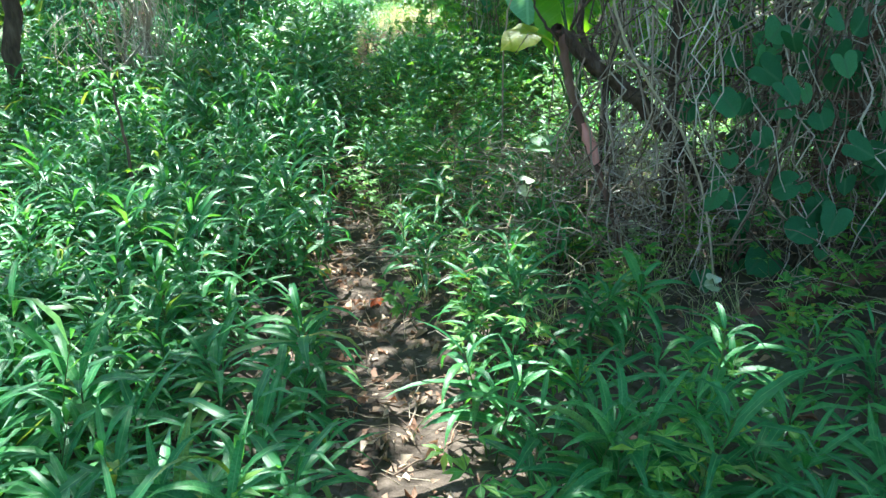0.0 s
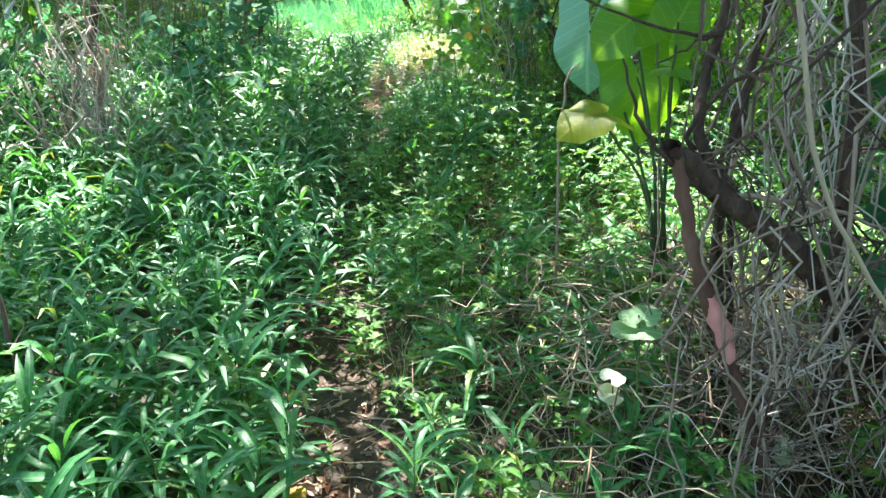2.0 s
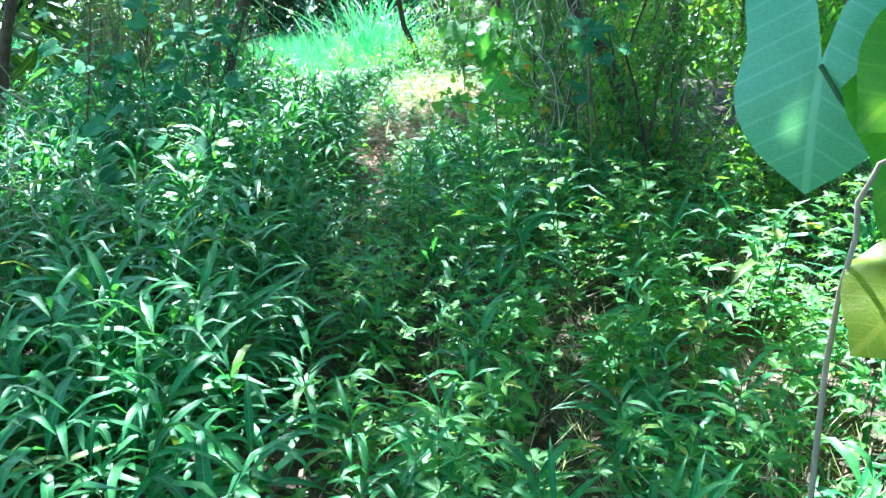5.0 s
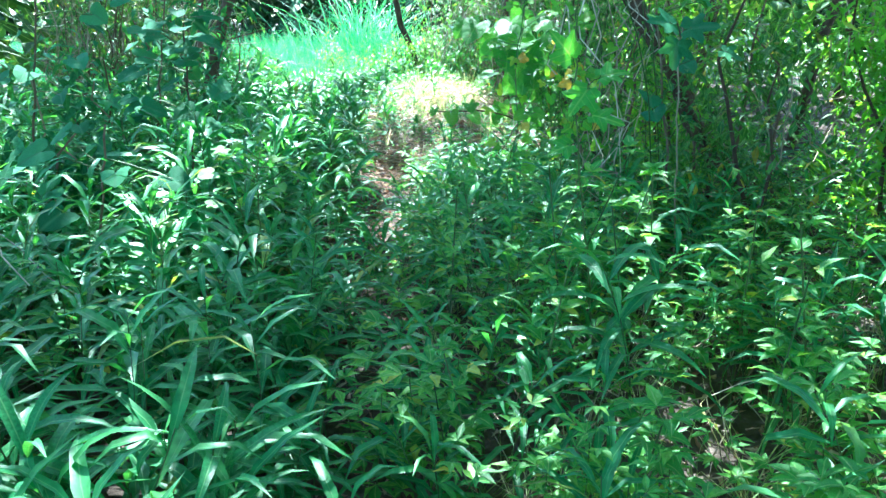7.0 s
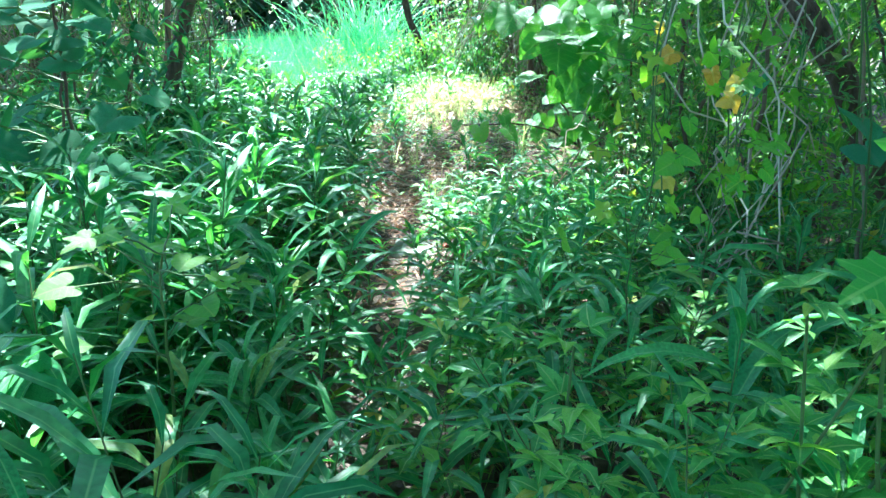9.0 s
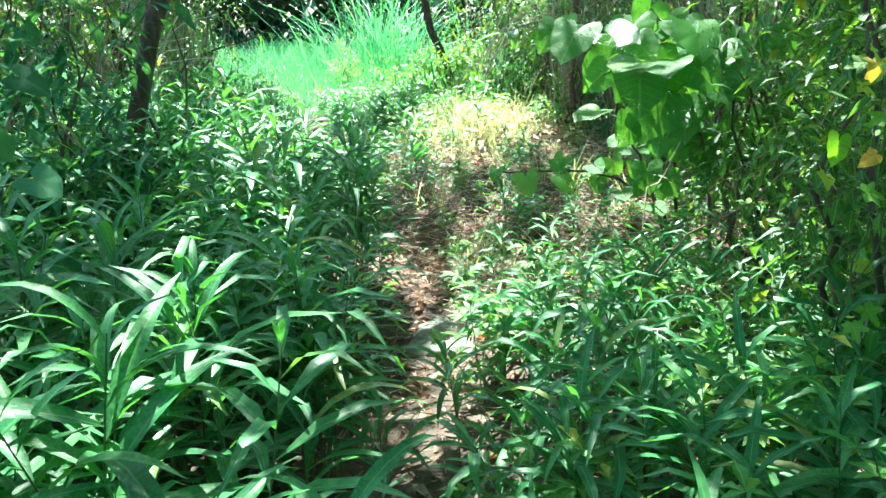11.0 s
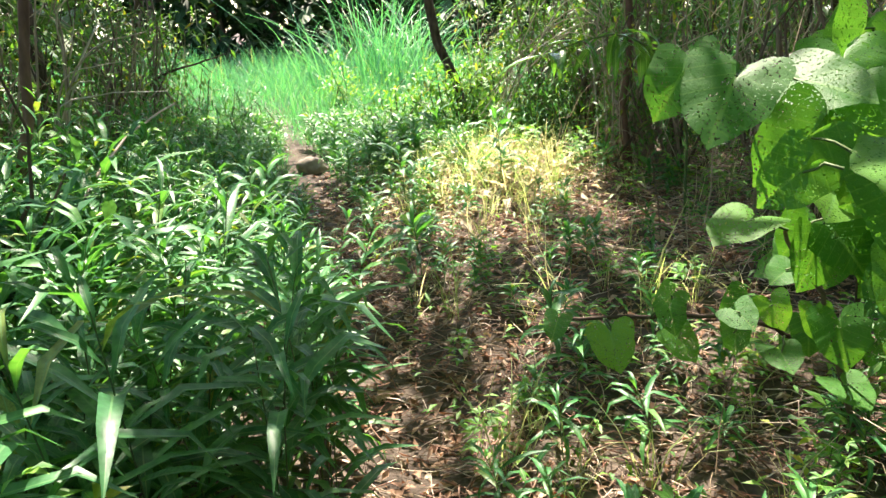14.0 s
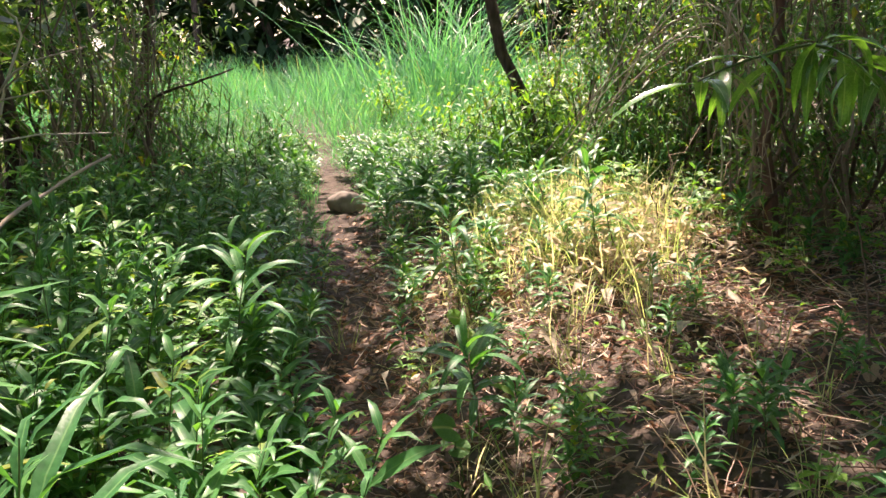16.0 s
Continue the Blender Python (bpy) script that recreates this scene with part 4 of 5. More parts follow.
plain("forked_branch", "dark dead forked branch with a peeled pink patch, propped in vines", "branch", [
    ("upright_limb", limb([(0.92, 3.58, -0.03), (0.85, 3.62, 0.38), (0.70, 3.70, 0.74), (0.60, 3.70, 1.02), (0.54, 3.70, 1.27)], [0.022, 0.017, 0.021, 0.018], 12, 34, 0.13), M_BARK_RED, ""),
    ("peeled_patch", limb([(0.762, 3.668, 0.60), (0.70, 3.688, 0.77), (0.672, 3.69, 0.84)], [0.012, 0.029, 0.027, 0.012], 10, 8, 0.02), M_PEELED, "peeled pinkish wood"),
    ("thick_limb", limb([(0.52, 3.70, 1.28), (0.75, 3.78, 1.08), (1.04, 3.9, 0.86), (1.3, 4.02, 0.6), (1.55, 4.1, 0.2), (1.62, 4.15, -0.05)], [0.028, 0.04, 0.045, 0.06], 13, 36, 0.11), M_BARK, "dark thick limb"),
    ("clinging_vine", limb([(0.97, 3.53, 0.0), (0.86, 3.58, 0.3), (0.84, 3.61, 0.5), (0.70, 3.64, 0.62), (0.72, 3.66, 0.85), (0.60, 3.66, 0.98), (0.66, 3.68, 1.15)], [0.006, 0.004], 6, 26), M_TWIG, "brown woody vine"),
    ("side_twig", limb([(0.54, 3.7, 1.22), (0.42, 3.66, 1.36), (0.36, 3.6, 1.52)], [0.009, 0.003], 5), M_BARK, ""),
    ("side_twig", limb([(0.75, 3.78, 1.12), (0.98, 3.7, 1.1), (1.12, 3.65, 1.05)], [0.010, 0.004], 5), M_TWIG, "")])
plain("fallen_log", "reddish fallen log slanting out of the herbs", "log", [("log", limb([(1.25, 3.18, 0.0), (1.55, 3.2, 0.12), (1.98, 3.22, 0.28), (2.7, 3.3, 0.5)], [0.028, 0.034, 0.04], 9), M_BARK_RED, "")])
plain("braided_vine", "thick dark woody vine twisting up a thicket", "vine", [
    ("strand", limb([(1.0 + dx, 4.3, 0.0), (0.9 + dx, 4.4, 0.8), (0.98 - dx, 4.5, 1.25), (1.1 + dx, 4.6, 1.7), (1.25, 4.6, 2.8)], [0.013, 0.010], 6, 16), M_BARK, "") for dx in (0.0, 0.05, -0.04)])
plain("looping_vine", "long pale looping vine stem", "vine", [("strand", limb([(0.55, 3.2, 2.1), (0.62, 3.2, 1.6), (0.70, 3.2, 1.3), (0.86, 3.22, 1.05), (1.15, 3.3, 0.8), (1.3, 3.35, 0.0)], [0.006, 0.005], 6, 18), M_STRAW, "")])
plain("looping_vine", "long pale looping vine stem", "vine", [("strand", limb([(0.95, 4.2, 0.0), (0.8, 4.15, 0.25), (0.55, 4.15, 0.14), (0.4, 4.2, 0.2), (0.62, 4.25, 0.5), (0.9, 4.3, 0.85), (1.0, 4.3, 1.6)], [0.010, 0.007], 6, 20), M_STRAW, "")])
tangle = []
for i in range(160):
    x, y = g.uniform(0.62, 2.5), g.uniform(3.35, 4.7)
    x = max(x, 1.15) if y > 4.0 else x
    z = g.uniform(0.7, 2.4)
    tangle.append(tube(wander((x, y, z), (x + g.normal() * 0.3, y + g.normal() * 0.2, max(0.02, z - g.uniform(0.5, 1.8))), 11, 0.34), [g.uniform(0.003, 0.007), 0.0025], 4))
for i in range(110):
    x, y, z = g.uniform(0.7, 2.2), g.uniform(3.6, 4.4), g.uniform(0.1, 1.1)
    tangle.append(tube(wander((x, y, z), (x + g.normal() * 0.45, y + g.normal() * 0.3, max(0.02, z + g.normal() * 0.25)), 8, 0.3), [0.003, 0.0016], 4))
ob = part("vine_tangle", join(tangle), [M_TWIG])
tagged(ob, "dense tangle of brown hanging vine stems", "vines", kind="stuff")

strands = []
for i in range(150):
    x, y = g.uniform(0.7, 2.5), g.uniform(3.3, 4.3)
    x = max(x, 1.0) if y > 3.8 else x
    z = g.uniform(0.8, 2.5)
    strands.append(tube(wander((x, y, z), (x + g.normal() * 0.16, y + g.normal() * 0.12, max(0.05, z - g.uniform(0.7, 1.9))), 14, 0.2), [g.uniform(0.0025, 0.005), 0.002], 4))
for i in range(70):
    x, y, z, a = g.uniform(0.85, 1.5), g.uniform(3.6, 3.95), g.uniform(0.15, 0.75), g.uniform(-0.5, 3.6)
    L = g.uniform(0.15, 0.5)
    strands.append(tube(wander((x, y, z), (x + L * math.cos(a), y + g.normal() * 0.1, max(0.03, z + 0.5 * L * math.sin(a))), 7, 0.09), [0.0035, 0.0015], 4))
ob = part("pale_vine_strands", join(strands), [M_PALE_VINE])
tagged(ob, "pale dry vine strands hanging and crossing in a thicket", "vines", kind="stuff")
plain("leaning_limb", "dark leaning limb with thin bare side branches among vines", "branch", [
    ("limb", limb([(0.80, 3.80, 1.05), (0.66, 3.95, 1.25), (0.70, 4.05, 1.4), (0.77, 4.1, 1.64), (0.86, 4.12, 2.3)], [0.018, 0.018, 0.014, 0.010], 8, 20, 0.06), M_BARK, ""),
    ("side_branch", limb([(0.78, 4.1, 1.7), (0.73, 3.85, 1.53), (0.525, 3.8, 1.575), (0.41, 3.8, 1.61), (0.25, 3.8, 1.68)], [0.008, 0.003], 5, 14), M_BARK, ""),
    ("side_branch", limb([(0.74, 4.1, 1.55), (0.62, 3.9, 1.526), (0.506, 3.9, 1.474)], [0.006, 0.002], 5, 10), M_BARK, ""),
    ("side_branch", limb([(0.66, 3.95, 1.22), (0.595, 3.9, 1.241), (0.687, 3.9, 1.398), (0.80, 3.9, 1.46), (1.1, 3.95, 1.55)], [0.010, 0.005], 5, 14), M_BARK, ""),
    ("side_branch", limb([(0.78, 3.82, 1.06), (0.704, 3.9, 1.187), (0.774, 3.9, 1.348), (0.95, 3.95, 1.7)], [0.008, 0.004], 5, 12), M_BARK, "")])

ROUND = [disc_leaf(rounded, 3, 0.3, 0.03, k) for k in range(3)]
HEART = [disc_leaf(heart, 5, 0.12, 0.025, 10 + k) for k in range(4)]
LOBED = [disc_leaf(lobed, 4, 0.15, 0.05, 20 + k) for k in range(3)]


def leaf_matrix(at, tip, up, size):
    """Where a broad leaf lies: its stalk's end, the way its tip points, the way its face looks, its length."""
    y = Vector(tip).normalized()
    z = Vector(up)
    z = (z - y * z.dot(y)).normalized()
    x = y.cross(z)
    m = np.eye(4)
    for i in range(3):
        m[i, 0], m[i, 1], m[i, 2], m[i, 3] = x[i] * size, y[i] * size, z[i] * size, at[i]
    return m


def bank_of(name, arrs, mat):
    return [mesh_of(name, v, q, u, [mat]) for v, q, u, mi in arrs]


IVY_ME = bank_of("ivy_leaf", ROUND + HEART[:2], M_DARK)
ivy = thing("ivy", 1.6, 3.9, 0.0)
for i in range(5):
    a = (g.uniform(-0.5, 0.9), g.uniform(-0.5, 0.4))
    part("stem", limb([(a[0], a[1], 0.0), (a[0] + g.normal() * 0.1, a[1], 0.8), (a[0] + g.normal() * 0.2, a[1] + 0.1, 2.2)], [0.008, 0.004], 5), [M_TWIG], ivy)
for i in range(220):
    p = (g.uniform(-0.4, 1.15), g.uniform(-0.7, 0.4), abs(g.normal(0.85, 0.55)) + 0.05)
    shared("leaf", IVY_ME[int(g.integers(5))], ivy, leaf_matrix(p, (g.normal() * 0.6, -0.3 + g.normal() * 0.4, -0.7), (g.normal() * 0.5, -0.8, 0.7), g.uniform(0.055, 0.11)))
tagged(ivy, "dark green ivy with rounded leaves over a thicket", "ivy")
PALE_ME = bank_of("pale_leaf", ROUND, M_PALE)
# whitish colour stands for sun on the first leaves; the last plant is withered
for at, n, sz in (((1.14, 3.0, 0.28), 2, 0.05), ((0.98, 3.75, 0.25), 3, 0.045), ((0.42, 3.75, 0.5), 2, 0.06), ((0.2, 3.7, 0.14), 2, 0.06), ((-1.72, 7.8, 0.9), 4, 0.07)):
    t = thing("pale_leaved_seedling", at[0], at[1], float(height(at[0], at[1])))
    part("stem", limb([(0, 0, -0.01), (0.01, 0.01, at[2] * 0.6), (0, 0, at[2])], [0.004, 0.002], 5, 8), [M_STEM], t)
    for k in range(n):
        a = 6.28 * k / n + g.uniform(0, 1)
        shared("leaf", PALE_ME[k % 3], t, leaf_matrix((0, 0, at[2] * (1 - 0.12 * k)), (math.cos(a), math.sin(a), 0.1), (-0.1, -0.5, 0.9), sz))
    tagged(t, "seedling with pale whitish leaves, sunlight put into some of their colour", "seedling")

GREY_ME = bank_of("broad_pale_leaf", [disc_leaf(rounded, 4, 0.25, 0.02, 72 + k) for k in range(2)], M_PALE_GREEN)
broad = thing("broad_leaved_seedling", 0.50, 3.80, float(height(0.5, 3.8)) - 0.01)
part("stem", limb([(0, 0, 0), (0.01, -0.02, 0.4), (-0.01, -0.04, 0.70)], [0.005, 0.003], 5, 10), [M_STEM], broad)
for k, (at, tip, sz) in enumerate((((-0.035, -0.05, 0.66), (-0.9, -0.3, 0.05), 0.085), ((0.0, -0.05, 0.66), (0.9, -0.35, 0.05), 0.085), ((0.01, -0.03, 0.70), (0.3, 0.6, 0.3), 0.07), ((-0.03, -0.03, 0.69), (-0.5, 0.6, 0.3), 0.06))):
    shared("leaf", GREY_ME[k % 2], broad, leaf_matrix(at, tip, (0, -0.15, 1.0), sz))
tagged(broad, "seedling with broad pale green oval leaves beside a dead branch", "seedling")

# ---- elephant-ear plant ----
ARROW = [disc_leaf(arrow, 7, 0.35, 0.045, 40 + k) for k in range(3)]
TARO_ME, OLD_ME = bank_of("taro_leaf", ARROW, M_TARO), bank_of("old_taro_leaf", [disc_leaf(arrow, 6, 0.5, 0.07, 44)], M_TARO_OLD)
taro = thing("elephant_ear_plant", 0.90, 5.10, float(height(0.9, 5.1)) - 0.02)
SHEEN_ME = bank_of("sheen_taro_leaf", [disc_leaf(arrow, 7, 0.25, 0.035, 46)], M_TARO_SHEEN)
for k, (at, tip, up, size, old) in enumerate((((0.60, 5.70, 1.45), (-0.10, -0.15, -0.95), (-0.45, -0.75, 0.45), 0.31, 2), ((0.75, 5.40, 1.53), (-0.75, -0.15, -0.55), (-0.35, -0.8, 0.5), 0.25, 0), ((0.80, 5.42, 1.25), (0.12, -0.3, -0.95), (0.0, -0.95, 0.2), 0.31, 0), ((0.53, 5.0, 1.15), (-0.85, -0.55, -0.16), (-0.1, -0.5, 0.9), 0.2, 1), ((0.91, 5.20, 1.52), (0.45, 0.1, 0.8), (0.1, -0.85, 0.35), 0.21, 0), ((0.905, 5.22, 1.32), (0.85, -0.5, -0.15), (0.1, -0.5, 0.85), 0.11, 0), ((0.83, 5.35, 1.72), (-0.3, -0.1, 0.8), (-0.1, -0.8, 0.5), 0.24, 0))):
    at = Vector(at) - taro.location
    leaf = shared("leaf", (TARO_ME[k % 3], OLD_ME[0], SHEEN_ME[0])[old], taro, leaf_matrix(at, tip, up, size))
    if old:
        leaf["label"] = "yellowing torn leaf" if old == 1 else "glossy leaf with sky sheen put into its pale bluish colour"
    part("petiole", limb([(0.012 * k - 0.03, 0.01 * k, 0), (0.015 * k - 0.05, 0.015 * k, 0.45), (at.x * 0.18, 0.05, 0.72), (at.x * 0.6, at.y * 0.5 + 0.06, 0.72 + (at.z - 0.72) * 0.62), tuple(at)], [0.010, 0.006], 7, 18, 0.02), [M_STEM], leaf).matrix_parent_inverse = leaf.matrix_basis.inverted()
tagged(taro, "elephant-ear plant with huge backlit yellow-green leaves", "plant")
plain("broken_stalk", "thin brown broken stalk with a bent tip", "stalk", [("stalk", limb([(0.0, 0.0, 0.0), (-0.01, 0, 0.7), (-0.02, 0, 1.25), (0.02, 0, 1.34), (0.07, 0.0, 1.35)], [0.007, 0.005, 0.003], 6), M_TWIG, "")], 0.40, 5.05, float(height(0.4, 5.05)) - 0.02)
plain("dead_stalk", "upright dead brown weed stalk among herbs", "stalk", [("stalk", limb([(0, 0, 0), (0.02, 0, 0.5), (-0.02, 0, 0.92)], [0.012, 0.007], 6), M_TWIG, ""), ("twig", limb([(0.01, 0, 0.4), (0.12, -0.05, 0.55)], [0.004, 0.002], 4, 6), M_TWIG, ""), ("twig", limb([(0.0, 0, 0.6), (-0.1, -0.05, 0.72)], [0.004, 0.002], 4, 6), M_TWIG, "")], -1.73, 4.13, float(height(-1.73, 4.13)) - 0.02)

# ---- lobed sapling, creepers and large leaves of the middle stretch ----
LOBED_ME = bank_of("lobed_leaf", LOBED, M_LOBED)


def leafy_sapling(name, label, foot, points, leaves, bank, stem_r, stem_mat, category="sapling", cut=None):
    """A stem through points, and leaves (place, tip, face, size) on stalks from its nearest place."""
    t = thing(name, foot[0], foot[1], float(height(foot[0], foot[1])) - 0.02)
    P = smooth(np.array(points) - np.array(t.location), 24)
    part("stem", tube(P, [stem_r, stem_r * 0.5], 6), [stem_mat], t)
    for k, (at, tip, up, size) in enumerate(leaves):
        p = np.array(at) - np.array(t.location)
        near_p = P[np.argmin(np.linalg.norm(P - p - [0, 0, -0.05], axis=1))]
        leaf = shared("leaf", bank[int(g.integers(len(bank)))], t, leaf_matrix(p, tip, up, size))
        v, q, u, mi = tube(smooth([near_p, (near_p + p) / 2 + [0, 0, 0.02], p], 6), [stem_r * 0.4, stem_r * 0.25], 4)
        part("petiole", (v, q, u, mi), [M_STEM], leaf).matrix_parent_inverse = leaf.matrix_basis.inverted()
    return tagged(t, label, category)


leafy_sapling("lobed_leaved_sapling", "young sapling with bright green deeply lobed leaves", (0.03, 7.65), [(0.03, 7.65, 0), (-0.04, 7.6, 0.6), (-0.12, 7.53, 1.15), (-0.14, 7.5, 1.55)],
              [((-0.17, 7.45, 1.44), (-0.5, -0.2, 0.6), (0.0, -0.9, 0.5), 0.10), ((-0.10, 7.5, 1.30), (-0.5, -0.3, -0.6), (-0.2, -0.8, 0.5), 0.10), ((-0.05, 7.5, 1.22), (0.8, -0.2, -0.2), (0.0, -0.5, 0.85), 0.10), ((-0.03, 7.5, 1.36), (0.8, 0.1, 0.2), (0.0, -0.5, 0.85), 0.09), ((-0.16, 7.48, 1.12), (-0.7, -0.3, -0.2), (0.0, -0.6, 0.8), 0.08)], LOBED_ME, 0.005, M_STEM)
BLUE_ME = bank_of("shade_leaf", HEART + LOBED[:1], M_DARK)
for foot, top, n, lo in (((-2.9, 8.9), (-2.6, 8.8, 1.75), 16, 0.9), ((-2.2, 8.0), (-2.0, 8.0, 1.15), 8, 0.7), ((-2.6, 9.9), (-2.3, 9.8, 1.8), 14, 0.9), ((0.75, 9.1), (0.5, 9.0, 1.7), 9, 1.0)):
    lv = []
    for k in range(n):
        f = k / n
        z = lo + (top[2] - lo) * f
        a = g.uniform(0, 6.28)
        lv.append(((top[0] + 0.28 * math.cos(a), top[1] + 0.25 * math.sin(a), z), (math.cos(a), math.sin(a) - 0.4, -0.5), (g.normal() * 0.3, -0.5, 0.9), g.uniform(0.07, 0.105)))
    leafy_sapling("grape_leaved_sapling", "sapling with large bluish green heart-shaped leaves in shade", foot, [(foot[0], foot[1], 0), ((foot[0] + top[0]) / 2, top[1], top[2] * 0.5), top], lv, BLUE_ME, 0.009, M_TWIG)
leafy_sapling("grape_leaved_sapling", "slender sapling with a few broad bluish green lobed leaves", (0.55, 8.45), [(0.55, 8.45, 0), (0.5, 8.35, 0.7), (0.43, 8.22, 1.3), (0.42, 8.2, 1.55)],
              [((0.36, 8.15, 1.52), (-0.8, -0.3, 0.2), (0.0, -0.7, 0.7), 0.11), ((0.45, 8.15, 1.50), (0.8, -0.3, 0.1), (0.0, -0.7, 0.7), 0.12), ((0.39, 8.13, 1.43), (-0.2, -0.4, -0.8), (0.0, -0.85, 0.5), 0.11), ((0.62, 8.2, 1.40), (0.8, -0.3, -0.3), (0.0, -0.6, 0.8), 0.08)], bank_of("shade_lobed_leaf", LOBED, M_DARK), 0.005, M_TWIG)
YEL_ME, CREEP_ME = bank_of("yellow_leaf", [disc_leaf(heart, 4, 0.9, 0.17, 80 + k) for k in range(2)], M_YELLOW), bank_of("creeper_leaf", LOBED + HEART[:1], M_CREEPER)
for foot, hang_x, hang_y in (((0.6, 9.0), 0.02, 8.65), ((0.5, 8.7), -0.26, 8.38), ((0.7, 9.7), 0.3, 9.35), ((0.5, 10.1), 0.12, 9.7)):
    lv = []
    for k in range(34):
        z = g.uniform(0.8, 1.75)
        lv.append(((hang_x + g.normal() * 0.07, hang_y + g.normal() * 0.07, z), (g.normal(), g.normal() - 0.5, -0.5), (g.normal() * 0.4, -0.7, 0.7), g.uniform(0.035, 0.06)))
    leafy_sapling("hanging_creeper", "hanging light green creeper with yellowed leaves", foot, [(foot[0], foot[1], 0), (foot[0], foot[1], 1.2), ((foot[0] + hang_x) / 2, hang_y, 2.05), (hang_x, hang_y, 1.75), (hang_x + 0.06, hang_y, 1.55), (hang_x - 0.05, hang_y - 0.02, 1.32), (hang_x + 0.05, hang_y - 0.02, 1.08), (hang_x - 0.06, hang_y, 0.85), (hang_x - 0.02, hang_y, 0.65)], lv[:30], CREEP_ME, 0.0035, M_STEM, "creeper")
    t = thing("yellow_leaf_cluster", hang_x, hang_y - 0.06, 0.0)
    for k in range(2):
        shared("leaf", YEL_ME[k % 2], t, leaf_matrix((g.normal() * 0.04, g.normal() * 0.04, 1.05 + 0.35 * k + g.normal() * 0.12), (g.normal(), -0.3, -0.8), (g.normal() * 0.4, -0.9, 0.4), g.uniform(0.03, 0.05)))
    part("stem", limb([(-0.03, 0, 0.9), (0.05, 0, 1.1), (-0.04, 0.02, 1.3), (0.05, 0.02, 1.55), (0, 0.03, 1.8)], [0.002, 0.002], 4, 16), [M_STEM], t)
    tagged(t, "withered yellow leaves on a hanging vine", "creeper")

# ---- heart-leaved shrub ----
HEART_ME = bank_of("heart_leaf", HEART, M_HEART)


def heart_branch(foot, points, n, spread, size, f0=0.35):
    lv = []
    P = np.array(points)
    for k in range(n):
        f = f0 + (1 - f0) * (k + 0.5) / n
        p = np.array([np.interp(f, np.linspace(0, 1, len(P)), P[:, i]) for i in range(3)])
        a = g.uniform(2.4, 5.6)
        o = np.array([math.cos(a), math.sin(a), 0.0]) * spread * g.uniform(0.4, 1)
        flat = k % 4 == 0
        lv.append((tuple(p + o + [0, 0, g.uniform(-0.05, 0.08)]), (o[0] * 3 + g.normal() * 0.2, o[1] * 2 - 0.2, -0.1 if flat else -0.55), (g.normal() * 0.25 - 0.1, (-0.45 if flat else -0.8) + g.normal() * 0.15, 0.85 if flat else 0.55), size * 1.4 * g.uniform(0.65, 1.15)))
    return leafy_sapling("heart_leaved_shrub", "shrub branch with large insect-bitten heart-shaped green leaves", foot, points, lv, HEART_ME, 0.012, M_TWIG, "shrub")


heart_branch((0.50, 12.75), [(0.50, 12.75, 0), (0.42, 12.6, 0.7), (0.2, 12.3, 1.25), (-0.25, 11.95, 1.45)], 24, 0.26, 0.12)
heart_branch((0.62, 12.5), [(0.62, 12.5, 0), (0.55, 12.2, 0.8), (0.3, 11.85, 1.25), (-0.1, 11.6, 1.28)], 22, 0.26, 0.12)
heart_branch((0.75, 12.9), [(0.75, 12.9, 0), (0.65, 12.7, 1.0), (0.45, 12.3, 1.45), (0.15, 12.1, 1.52)], 20, 0.28, 0.12)
heart_branch((0.90, 12.3), [(0.90, 12.3, 0), (0.85, 12.1, 0.8), (0.6, 11.85, 1.3), (0.35, 11.75, 1.42)], 16, 0.24, 0.12)
heart_branch((0.45, 12.6), [(0.45, 12.6, 0), (0.32, 12.5, 0.45), (-0.1, 12.3, 0.68), (-0.7, 12.3, 0.68)], 15, 0.13, 0.07, 0.3)
heart_branch((0.40, 12.4), [(0.40, 12.4, 0), (0.25, 12.3, 0.45), (0.1, 12.2, 0.8), (-0.05, 12.15, 1.0)], 9, 0.15, 0.095)
heart_branch((0.60, 12.3), [(0.60, 12.3, 0), (0.45, 12.0, 0.7), (0.3, 11.75, 1.0), (0.12, 11.55, 1.1)], 10, 0.16, 0.11)

# ---- the clearing ----
CANE_ME = bank_of("cane_leaf", [blade(0.17, 7, d, 0.3, lance, t) for d, t in ((1.2, 0.3), (1.7, -0.3), (0.8, 0.1))], M_CANE)
cane = thing("cane_plant", 0.42, 15.0, float(height(0.42, 15.0)) - 0.02)
cane_line = smooth([(0, 0, 0), (0.02, 0, 0.7), (-0.2, -0.2, 1.15), (-0.55, -0.45, 1.34), (-0.95, -0.6, 1.2)], 18)
part("stem", tube(cane_line, [0.010, 0.004], 6), [M_STEM], cane)
for k in range(34):
    p = cane_line[int(g.integers(9, 18))]
    shared("leaf", CANE_ME[k % 3], cane, shift(*(p + g.normal(size=3) * 0.02)) @ rot("z", g.uniform(0, 6.28)) @ rot("x", g.uniform(-0.9, 0.3)) @ grow(g.uniform(0.22, 0.36)))
tagged(cane, "arching cane with long glossy drooping leaves", "plant")


def big_herb(x, y, h, k, leaf=1.0):
    P, leaves = willow_recipe(np.random.default_rng(k), h)
    t = thing("tall_willow_leaved_herb", x, y, float(height(x, y)) - 0.01)
    part("stem", tube(P, [0.005, 0.0025], 6), [M_STEM], t)
    for kind, m in leaves:
        shared("leaf", WILLOW_ME[kind], t, m @ np.diag((1.25 * leaf, leaf, leaf, 1.0)))
    tagged(t, "tall herb with glossy narrow leaves rising over its neighbours", "herb", "tall herbs along the trail")


